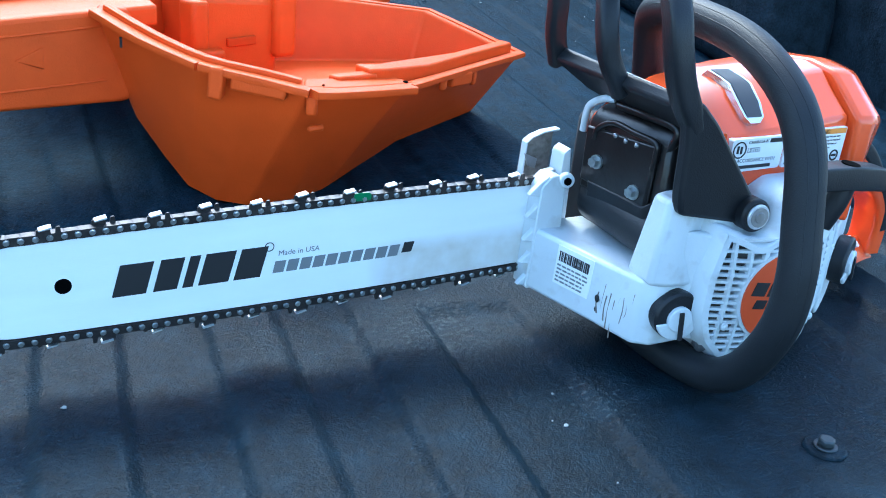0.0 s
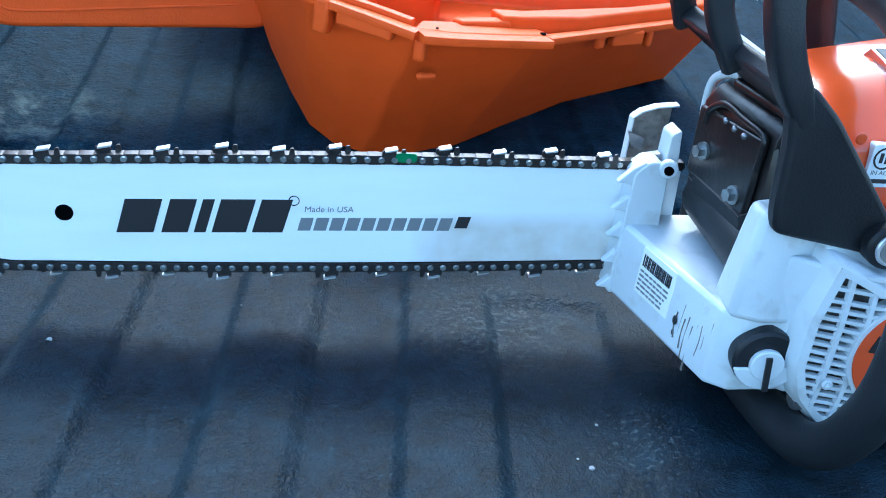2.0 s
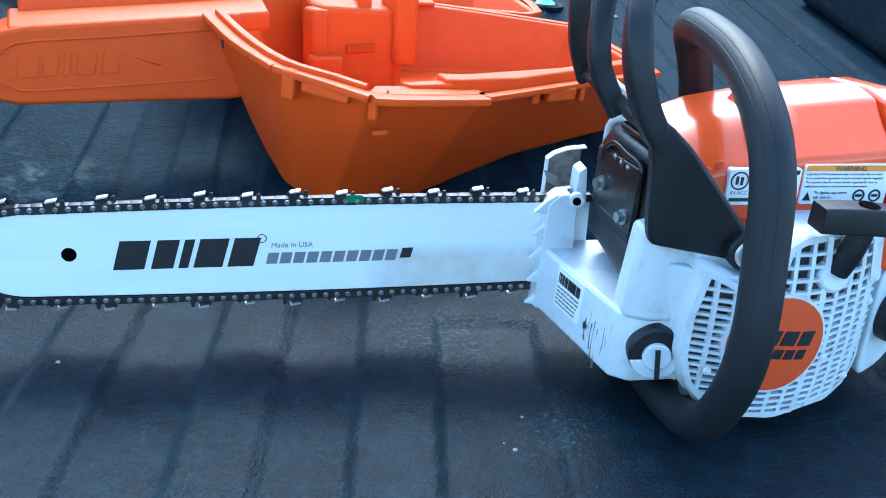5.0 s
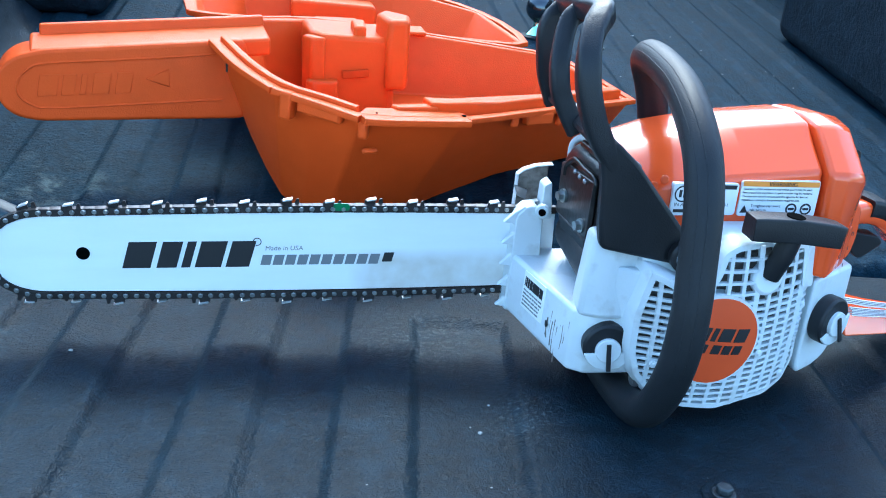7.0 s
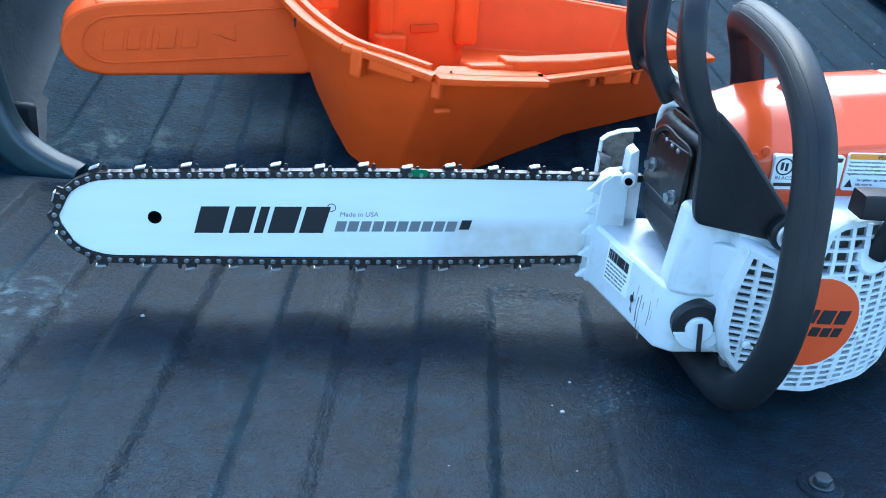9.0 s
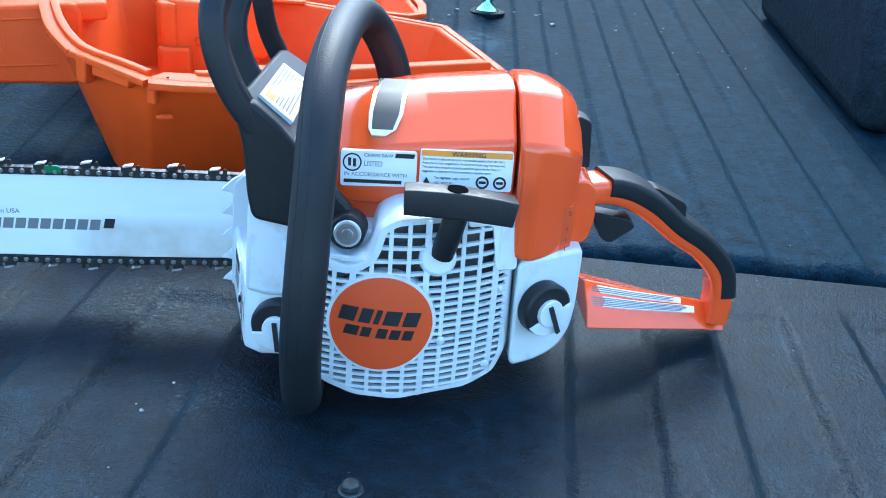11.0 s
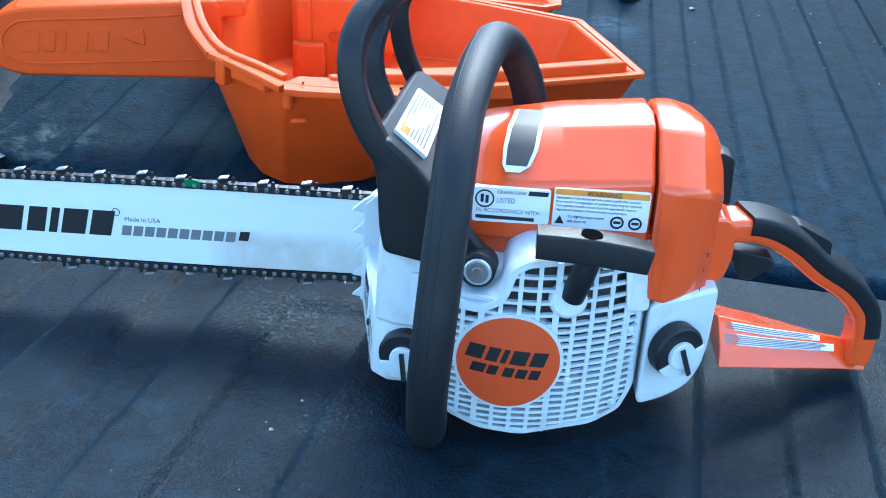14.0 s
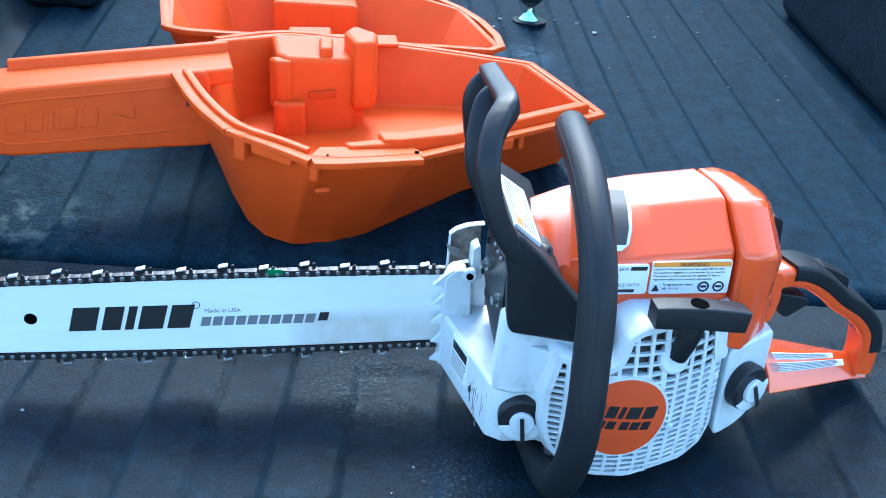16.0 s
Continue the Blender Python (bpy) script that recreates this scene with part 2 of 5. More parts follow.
def loft(bm, loops, close=True, cap0=True, cap1=True):
    """Joins rings of points, one after another."""
    rings = [[bm.verts.new(p) for p in lp] for lp in loops]
    k = len(rings[0])
    for a, b in zip(rings, rings[1:]):
        for i in range(k if close else k - 1):
            j = (i + 1) % k
            bm.faces.new((a[i], a[j], b[j], b[i]))
    if cap0 and close:
        bm.faces.new(list(reversed(rings[0])))
    if cap1 and close:
        bm.faces.new(rings[-1])
    return rings


def prism_y(bm, outline, y0, y1):
    """An outline of (x, z) carried from y0 to y1; each may be a number or a function of x and z."""
    f = [(y if callable(y) else (lambda a, b, c=y: c)) for y in (y0, y1)]
    return loft(bm, [[(x, g(x, z), z) for x, z in outline] for g in f])


def disc(bm, centre, normal, r, depth, seg=32, r2=None):
    q = Vector(normal).to_track_quat("Z", "Y").to_matrix().to_4x4()
    bmesh.ops.create_cone(bm, cap_ends=True, segments=seg, radius1=r, radius2=r if r2 is None else r2, depth=depth,
                          matrix=Matrix.Translation(centre) @ q)


def smooth_path(pts, per=8):
    """A rounded line through points (Catmull-Rom)."""
    pts = [Vector(p) for p in pts]
    ext = [2 * pts[0] - pts[1]] + pts + [2 * pts[-1] - pts[-2]]
    out = []
    for a, b, c, d in zip(ext, ext[1:], ext[2:], ext[3:]):
        for i in range(per):
            t = i / per
            out.append(0.5 * ((2 * b) + (c - a) * t + (2 * a - 5 * b + 4 * c - d) * t * t + (3 * b - a - 3 * c + d) * t ** 3))
    out.append(pts[-1])
    return out


def sweep(bm, pts, section, up=(0, 1, 0), scale=None):
    """Carries a section of (side, up) offsets along a line."""
    pts = [Vector(p) for p in pts]
    loops = []
    for i, p in enumerate(pts):
        d = (pts[min(i + 1, len(pts) - 1)] - pts[max(i - 1, 0)]).normalized()
        side = d.cross(Vector(up)).normalized()
        top = side.cross(d).normalized()
        s = scale(i / (len(pts) - 1)) if scale else 1.0
        loops.append([p + side * a * s + top * b * s for a, b in section])
    loft(bm, loops)


def ring_section(r, k=20, squash=1.0):
    return [(r * math.cos(2 * math.pi * i / k), r * squash * math.sin(2 * math.pi * i / k)) for i in range(k)]


def rounded(points, r=0.006, k=4):
    """Rounds the corners of a flat outline."""
    out = []
    n = len(points)
    for i in range(n):
        a, b, c = Vector(points[i - 1]), Vector(points[i]), Vector(points[(i + 1) % n])
        u, v = a - b, c - b
        d = min(r, u.length * 0.45, v.length * 0.45)
        p0, p1 = b + u.normalized() * d, b + v.normalized() * d
        for j in range(k + 1):
            t = j / k
            q = p0 * (1 - t) ** 2 + b * 2 * t * (1 - t) + p1 * t * t
            out.append(tuple(q))
    return out


def writing(name, body, size, m, mat, parent, shear=0.0, width=1.0):
    """Readable words as a thin mesh, lying in the plane of m with x along the line."""
    cu = bpy.data.curves.new(name, "FONT")
    cu.body, cu.size, cu.extrude, cu.shear = body, size, 0.00012, shear
    tmp = bpy.data.objects.new(name, cu)
    scene.collection.objects.link(tmp)
    me = bpy.data.meshes.new_from_object(tmp.evaluated_get(bpy.context.evaluated_depsgraph_get()))
    bpy.data.objects.remove(tmp)
    me.materials.clear()
    me.materials.append(mat)
    me.transform(m @ Matrix.Diagonal((width, 1, 1, 1)))
    ob = new(name, me)
    ob.parent = parent
    return ob


FRONT = Matrix(((1, 0, 0, 0), (0, 0, -1, 0), (0, 1, 0, 0), (0, 0, 0, 1)))   # flat plane set upright, facing -y


# ---- truck bed ----
TURN = radians(-8.4)
BED = Matrix.Rotation(TURN, 4, "Z")
RISE, RUN = 0.105, radians(4.0)     # the bed floor climbs away from the sagging tailgate
PIVOT = BED @ Vector((0.4, 0.256, 0.0))
BED_FLOOR = Matrix.Translation(PIVOT) @ Matrix(((math.cos(TURN), math.sin(RUN), 0, 0), (math.sin(TURN), math.cos(RUN), 0, 0), (0, RISE, 1, 0), (0, 0, 0, 1))) @ Matrix.Translation((-0.4, -0.256, 0))


def floor_z(x, y):
    """Height of the bed floor's flats at a place."""
    p = BED_FLOOR.inverted() @ Vector((x, y, 0))
    return RISE * (p.y - 0.256)


def lay(ob, m):
    """Moves a mesh into the truck's own directions."""
    ob.data.transform(m)
    return ob


def rib_height(u, edges, high, ease=0.007):
    """Height over the channels at u: flats between pairs of edges are raised."""
    h = 0.0
    for a, b in edges:
        s = min(1.0, max(0.0, (u - a) / ease + 0.5)) * min(1.0, max(0.0, (b - u) / ease + 0.5))
        h = max(h, s * s * (3 - 2 * s))
    return h * high


def sheet(name, us, vs, height, mat, label, category, thick=0.02, m=BED):
    bm = bmesh.new()
    grid = [[bm.verts.new((u, v, height(u, v))) for v in vs] for u in us]
    for i in range(len(us) - 1):
        for j in range(len(vs) - 1):
            bm.faces.new((grid[i][j], grid[i + 1][j], grid[i + 1][j + 1], grid[i][j + 1]))
    rim = [(grid[i][0], grid[i + 1][0]) for i in range(len(us) - 1)] + [(grid[-1][j], grid[-1][j + 1]) for j in range(len(vs) - 1)]
    rim += [(grid[i + 1][-1], grid[i][-1]) for i in reversed(range(len(us) - 1))] + [(grid[0][j + 1], grid[0][j]) for j in reversed(range(len(vs) - 1))]
    low = {}
    for a, b in rim:
        for v in (a, b):
            if v not in low:
                low[v] = bm.verts.new((v.co.x, v.co.y, -thick))
        bm.faces.new((b, a, low[a], low[b]))
    ob = lay(part(name, bm, mat, smooth=True), m)
    return tagged(ob, label, category, kind="structure")


def steps_for(edges, lo, hi, ease=0.008, coarse=0.03):
    out = {lo, hi}
    for a, b in edges:
        for e in (a, b):
            for k in range(-4, 5):
                out.add(e + ease * 1.5 * k / 4.5)
    x = lo
    while x < hi:
        out.add(x)
        x += coarse
    return sorted(q for q in out if lo <= q <= hi)


GATE_RIBS = [(-0.62, -0.545), (-0.49, -0.42), (-0.365, -0.29), (-0.235, -0.175), (-0.125, -0.072), (-0.02, 0.035), (0.098, 0.150), (0.207, 0.264), (0.342, 0.605),
             (0.668, 0.725), (0.788, 0.845), (0.905, 0.96), (1.02, 1.08)]
GATE_END, BED_START = 0.232, 0.256


def gate_height(u, v):
    h = rib_height(u, GATE_RIBS, 0.0062, 0.0115)
    stop = 0.052 if 0.25 < u < 0.36 else (0.165 if u < 0.6 else 0.130)
    s = min(1.0, max(0.0, (v - stop) / 0.022))
    h = max(h, 0.0062 * s * s * (3 - 2 * s)) if 0.25 < u else max(h, 0.0062 * min(1.0, max(0.0, (v - 0.2) / 0.012)))
    edge = max(0.0, (v - (GATE_END - 0.014)) / 0.014)
    return h - 0.0062 - 0.009 * edge * edge


us = steps_for(GATE_RIBS, -0.75, 1.15)
vs = sorted({-0.55, -0.45} | {-0.4 + 0.02 * i for i in range(31)} | {0.05 + 0.0035 * i for i in range(8)} | {0.128 + 0.003 * i for i in range(5)} | {0.163 + 0.003 * i for i in range(5)}
            | {0.198 + 0.003 * i for i in range(6)} | {GATE_END - 0.014 + 0.002 * i for i in range(8)})
vs = [v for v in vs if v <= GATE_END]
tailgate = sheet("tailgate", us, vs, gate_height, M_LINER, "lowered tailgate with worn black ribbed plastic liner", "tailgate", 0.05)

BED_RIBS = [(-0.283 + 0.0945 * i, -0.283 + 0.0945 * i + 0.0472) for i in range(16)]


def bed_height(u, v):
    edge = max(0.0, (BED_START + 0.012 - v) / 0.012)
    return rib_height(u, BED_RIBS, 0.005, 0.012) - 0.005 - 0.009 * edge * edge


us = steps_for(BED_RIBS, -0.60, 1.149)
vs = sorted([BED_START + 0.003 * i for i in range(5)] + [0.3 + 0.1 * i for i in range(20)])
bed_floor = sheet("floor", us, vs, bed_height, M_BEDLINER, "black ribbed plastic bed liner floor, dusty", "truck bed", 0.05, BED_FLOOR)

# unseen ground sheet, added to close the scene and bounce light upward
bm = bmesh.new()
bmesh.ops.create_grid(bm, x_segments=2, y_segments=2, size=300.0)
bmesh.ops.translate(bm, verts=bm.verts, vec=(0, 0, -0.78))
tagged(part("ground", bm, M_GROUND), "unseen grey ground added below the truck", "ground", kind="structure")

# hinge gap floor, side walls, front wall
bm = bmesh.new()
box(bm, (-0.8, 0.20, -0.09), (1.2, 0.30, -0.055))
ob = tagged(part("trim", bm, M_DARK), "dark steel channel below the tailgate gap", "channel", kind="structure")
ob.matrix_world = BED


def wheel_well(name, u0, u1, v0, v1, h, label, skew=0.0):
    bm = bmesh.new()
    prof = []
    mid, half = (v0 + v1) / 2, (v1 - v0) / 2
    for i in range(17):
        a = math.pi * i / 16
        prof.append((mid - half * math.copysign(abs(math.cos(a)) ** 0.75, math.cos(a)), h * math.sin(a) ** 0.6 - 0.006))
    loft(bm, [[(u - (skew * (v - v0) if u == u0 else 0.0), v, z) for v, z in prof] for u in (u0, u1)])
    ob = lay(part(name, bm, M_DARK, bevel=0.03, segments=4), BED_FLOOR)
    return tagged(ob, label, "wheel well", kind="structure")


wheel_well("wheel_well_1", 0.995, 1.15, 0.62, 1.16, 0.26, "rounded black liner over the wheel arch")
for name, lo, hi in (("wall_side_1", (1.15, 0.25, -0.05), (1.2, 2.25, 0.5)), ("wall_front", (-0.62, 2.2, -0.05), (1.15, 2.25, 0.5))):
    bm = bmesh.new()
    box(bm, lo, hi)
    ob = tagged(part(name, bm, M_DARK, bevel=0.01), "dark plastic bed liner wall", "bed wall", kind="structure")
    lay(ob, BED_FLOOR)


def side_wall():
    """Near side of the bed: liner curling up from the floor into the wall."""
    bm = bmesh.new()
    prof = [(-0.175, -0.016), (-0.205, 0.001), (-0.222, 0.018), (-0.232, 0.045), (-0.238, 0.10), (-0.245, 0.30), (-0.248, 0.46), (-0.30, 0.46), (-0.30, -0.05), (-0.185, -0.05)]
    vs = [0.262, 0.30, 0.40, 0.60, 0.8, 1.0, 1.4, 2.2]
    loft(bm, [[(u + (0.03 * max(0.0, (0.34 - v) / 0.08) if u > -0.29 else 0.0) - 0.02 - 0.14 * max(0.0, v - 0.30), v, z) for u, z in prof] for v in vs])
    ob = lay(part("wall_side_2", bm, M_DARK, bevel=0.004, smooth=True), BED_FLOOR)
    return tagged(ob, "dark scuffed plastic liner curling up the bed side", "bed wall", kind="structure")


side_wall()
wheel_well("wheel_well_2", -0.42, -0.20, 0.95, 2.0, 0.24, "rounded black liner over the wheel arch")
bm = bmesh.new()
pillar = smooth_path([(-0.150, 0.246, -0.008), (-0.185, 0.249, 0.006), (-0.215, 0.252, 0.030), (-0.232, 0.255, 0.075), (-0.240, 0.258, 0.16), (-0.246, 0.260, 0.46)], 5)
sweep(bm, pillar, rounded([(-0.012, -0.014), (0.020, -0.014), (0.020, 0.016), (-0.012, 0.016)], 0.008, 4), up=(0, 1, 0))
ob = tagged(part("trim", bm, M_BODYPAINT, smooth=True), "teal painted truck body edge by the tailgate", "body panel", kind="structure")
ob.matrix_world = BED
bm = bmesh.new()
box(bm, (-0.238, 0.300, 0.002), (-0.212, 0.312, 0.046))
ob = tagged(part("trim", bm, M_VOID, bevel=0.006, segments=3), "black rubber bump stop", "bump stop", kind="structure")
ob.matrix_world = BED

# bolt in the tailgate liner, towing ball, crumbs of grit
def floor_bolt():
    e = thing("liner_bolt", "steel hex bolt with washer sunk in the tailgate liner", "bolt", (0.4405, -0.2400, 0.0))
    bm = bmesh.new()
    disc(bm, (0, 0, 0.001), (0, 0, 1), 0.0150, 0.002, 32, 0.0140)
    part("dished_washer", bm, M_LINER, e, bevel=0.0006)
    bm = bmesh.new()
    disc(bm, (0, 0, 0.0026), (0, 0, 1), 0.0080, 0.0014, 28)
    part("flange", bm, M_BOLT, e, bevel=0.0005)
    bm = bmesh.new()
    disc(bm, (0, 0, 0.0058), (0, 0, 1), 0.0060, 0.0050, 6)
    part("hex_head", bm, M_BOLT, e, bevel=0.0012)


floor_bolt()


def lathe(bm, profile, seg=32):
    """A turned shape from (radius, height) pairs."""
    loft(bm, [[(r * math.cos(2 * math.pi * i / seg), r * math.sin(2 * math.pi * i / seg), z) for i in range(seg)] for r, z in profile])


def ball_hitch():
    """A towing ball standing in its cutout, far back in the bed."""
    e = thing("hitch_ball", "steel towing ball on flared foot in bed floor, reflections put into the colours", "towing ball", (0.609, 0.944, floor_z(0.609, 0.944)))
    bm = bmesh.new()
    lathe(bm, [(0.027, -0.012), (0.030, 0.0005), (0.027, 0.0018), (0.020, 0.0018), (0.019, -0.012)])
    part("socket", bm, M_DARK, e, "dark cutout in the liner", smooth=True)
    # foot of the ball, its green highlight painted as the metal's tint
    bm = bmesh.new()
    lathe(bm, [(0.0185, 0.0), (0.0195, 0.003), (0.0165, 0.0065), (0.0110, 0.0120), (0.0080, 0.0190), (0.0078, 0.0240)])
    part("foot", bm, M_GLINT, e, "flared steel foot with a green glint put into its colour", smooth=True)
    # ball, its dark mirror image painted as a dark base colour
    bm = bmesh.new()
    lathe(bm, [(0.0078, 0.0240), (0.0110, 0.0275), (0.0180, 0.0330), (0.0222, 0.0410), (0.0232, 0.0480), (0.0222, 0.0560), (0.0180, 0.0640), (0.0115, 0.0685), (0.0040, 0.0695)])
    part("ball", bm, M_BALL, e, smooth=True)


ball_hitch()


def grit():
    """Crumbs and chips scattered on the liner."""
    bm = bmesh.new()
    rng = random.Random(4)
    spots = [(0.308, -0.112, 0.0011), (0.294, -0.149, 0.0017), (0.2885, -0.141, 0.0009), (-0.007, -0.029, 0.0016)]
    for _ in range(70):
        spots.append((rng.uniform(-0.3, 0.9), rng.uniform(-0.35, 0.2), rng.uniform(0.0002, 0.0007)))
    spots += [(0.714, 0.895, 0.0042), (0.690, 0.930, 0.0026), (0.560, 0.952, 0.0034), (0.545, 0.925, 0.0028), (0.655, 0.948, 0.0030), (0.790, 0.960, 0.0026), (0.815, 0.880, 0.0022)]
    for _ in range(60):
        spots.append((rng.uniform(0.4, 1.0), rng.uniform(0.6, 1.6), rng.uniform(0.0005, 0.0014)))
    inv = BED.inverted()
    for x, y, r in spots:
        p = inv @ Vector((x, y, 0))
        q = BED_FLOOR.inverted() @ Vector((x, y, 0))
        z = gate_height(p.x, p.y) if p.y < GATE_END else bed_height(q.x, q.y) + floor_z(x, y)
        m = Matrix.Translation((x, y, z + r * 0.4)) @ Matrix.Diagonal((1.2, 0.9, 0.6, 1))
        q = bmesh.ops.create_icosphere(bm, subdivisions=1, radius=r, matrix=m)
        for v in q["verts"]:
            v.co += Vector((rng.uniform(-1, 1), rng.uniform(-1, 1), rng.uniform(-1, 1))) * r * 0.3
    tagged(part("grit", bm, M_GRIT), "pale crumbs of grit scattered on the black liner", "grit", kind="stuff")


grit()


# ---- orange carrying case, lying open ----
def shell(bm, low, rim, wall=0.006, floor_rise=0.006, mids=2, bulge=0.0):
    """An open tub: outer loops from low to rim, a lip, and an inner skin."""
    low, rim = [Vector(p) for p in low], [Vector(p) for p in rim]
    c_rim = sum(rim, Vector()) / len(rim)

    def inward(p, c, d):
        q = Vector((c.x - p.x, c.y - p.y, 0))
        return p + q.normalized() * d

    outer = []
    for j in range(mids + 2):
        t = j / (mids + 1)
        outer.append([a.lerp(b, t) - Vector((c_rim.x - b.x, c_rim.y - b.y, 0)).normalized() * bulge * math.sin(math.pi * t)
                      for a, b in zip(low, rim)])
    inner_rim = [inward(p, c_rim, wall) for p in rim]
    inner_low = []
    for p, q in zip(low, rim):
        t = min(0.9, max(0.05, (floor_rise - p.z) / (q.z - p.z)))
        r = p.lerp(q, t)
        inner_low.append(inward(r, c_rim, wall * 1.5))
    loft(bm, outer + [inner_rim, inner_low])


case = thing("carrying_case", "open orange plastic chainsaw case with bar scabbard on bed liner", "case", (0.3, 0.35, 0.0))


def case_part(name, bm, mat=M_CASE, label="", parent=None, **kw):
    bmesh.ops.translate(bm, verts=bm.verts, vec=(-0.3, -0.35, 0.0))
    return part(name, bm, mat, parent or case, label, **kw)


RIM = [(0.088, 0.341, 0.171), (0.115, 0.278, 0.160), (0.150, 0.226, 0.150), (0.194, 0.201, 0.143), (0.231, 0.178, 0.137), (0.264, 0.186, 0.134), (0.340, 0.207, 0.1295),
       (0.463, 0.302, 0.1195), (0.585, 0.396, 0.109), (0.552, 0.450, 0.123), (0.516, 0.508, 0.137), (0.400, 0.528, 0.147), (0.300, 0.540, 0.155), (0.200, 0.538, 0.164), (0.120, 0.470, 0.173)]
LOW = [(0.125, 0.355, 0.065), (0.143, 0.322, 0.035), (0.160, 0.303, 0.010), (0.180, 0.279, 0.0025), (0.208, 0.264, 0.0), (0.250, 0.264, 0.0005), (0.290, 0.281, 0.003),
       (0.415, 0.372, 0.016), (0.548, 0.435, 0.026), (0.535, 0.460, 0.034), (0.490, 0.490, 0.042), (0.400, 0.510, 0.046), (0.300, 0.520, 0.044), (0.200, 0.505, 0.046), (0.140, 0.450, 0.048)]


def on_rim(x, y, z):
    """Sets a detail of the rim from the mould's plan onto the warped rim."""
    at = [0.085, 0.145, 0.19, 0.229, 0.262, 0.338, 0.46, 0.566]
    return Vector([c + float(np.interp(x, at, d)) for c, d in ((x, (0.003, 0.005, 0.004, 0.002, 0.002, 0.002, 0.003, 0.019)),
                                                              (y, (0.0, 0.004, 0.009, 0.008, -0.002, -0.026, -0.005, 0.023)),
                                                              (z, (0.003, 0.004, 0.003, 0.002, 0.004, 0.0075, 0.0075, 0.005)))])


bm = bmesh.new()
shell(bm, LOW, RIM, wall=0.012, floor_rise=0.078)
case_body = case_part("lower_shell", bm, bevel=0.006, segments=4, angle=11)
case_body.data.set_sharp_from_angle(angle=radians(20))


def lip(name, pts, wide, high, out=0.0, rise=0.0, parent=None):
    """A moulded lip that follows the rim."""
    bm = bmesh.new()
    sweep(bm, smooth_path(pts, 3), rounded([(-wide / 2 + out, -high + rise), (wide / 2 + out, -high + rise), (wide / 2 + out, rise), (-wide / 2 + out, rise)], 0.0016, 2), up=(0, 0, 1))
    return case_part(name, bm, parent=parent or case_body, smooth=True)


# flange round the rim, raised inner bead, latch bosses
lip("rim_flange", RIM[0:3], 0.013, 0.007, 0.000, 0.0015)
lip("rim_flange", RIM[2:5], 0.013, 0.007, 0.000, 0.0015)
lip("rim_flange", RIM[4:7], 0.020, 0.007, 0.003, 0.0015)
lip("rim_flange", RIM[6:9], 0.012, 0.006, 0.000, 0.0015)
lip("rim_flange", RIM[8:11], 0.010, 0.006, 0.000, 0.0015)
lip("rim_flange", RIM[10:15], 0.010, 0.006, 0.000, 0.0015)


CENTRE = Vector((0.30, 0.34, 0.14))


def bead(pts, inward, high=0.004, wide=0.005):
    moved = [Vector(p) + Vector((CENTRE.x - p[0], CENTRE.y - p[1], 0)).normalized() * inward for p in pts]
    lip("rim_bead", moved, wide, high, 0.0, 0.0055)


bead([RIM[0], RIM[1], RIM[2], RIM[3], (0.224, 0.184, 0.138)], 0.010, 0.006, 0.008)


def boss(at, size, turn, tilt=0.0):
    bm = bmesh.new()
    m = Matrix.Translation(on_rim(*at)) @ Matrix.Rotation(turn, 4, "Z") @ Matrix.Rotation(tilt, 4, "Y")
    box(bm, [-s / 2 for s in size], [s / 2 for s in size], m)
    return case_part("latch_boss", bm, parent=case_body, bevel=0.0028, segments=3)


left_turn, right_turn = math.atan2(0.170 - 0.222, 0.229 - 0.145), math.atan2(0.373 - 0.240, 0.566 - 0.350)
boss((0.158, 0.2125, 0.132), (0.013, 0.014, 0.028), left_turn, 0.08)
boss((0.190, 0.1915, 0.1325), (0.048, 0.011, 0.014), left_turn, 0.10)
boss((0.232, 0.173, 0.122), (0.010, 0.008, 0.020), left_turn)
boss((0.240, 0.184, 0.097), (0.016, 0.006, 0.006), 0.2)
boss((0.400, 0.270, 0.1085), (0.010, 0.006, 0.014), right_turn, 0.08)
boss((0.432, 0.289, 0.1060), (0.042, 0.010, 0.014), right_turn, 0.08)
boss((0.462, 0.307, 0.1010), (0.008, 0.007, 0.018), right_turn, 0.08)
bm = bmesh.new()
disc(bm, on_rim(0.336, 0.2365, 0.1246), (0, 0, 1), 0.0026, 0.001, 14)
case_part("rivet_hole", bm, M_HOLE, parent=case_body)
bm = bmesh.new()
disc(bm, on_rim(0.245, 0.1845, 0.1355), (0, 0, 1), 0.0012, 0.001, 10)
case_part("rivet_hole", bm, M_HOLE, parent=case_body)
bm = bmesh.new()
box(bm, (-0.001, -0.001, -0.005), (0.001, 0.001, 0.004), Matrix.Translation((0.1020, 0.303, 0.151)))
case_part("slot", bm, M_VOID, parent=case_body)

# flat pad at the front corner and the raised step along the shorter side
def rim_plate(name, pts, top, deep):
    bm = bmesh.new()
    pts = [on_rim(*p) for p in pts]
    loft(bm, [[(x, y, z - deep) for x, y, z in pts], [(x, y, z + top) for x, y, z in pts]])
    return case_part(name, bm, parent=case_body, bevel=0.0022, segments=3)


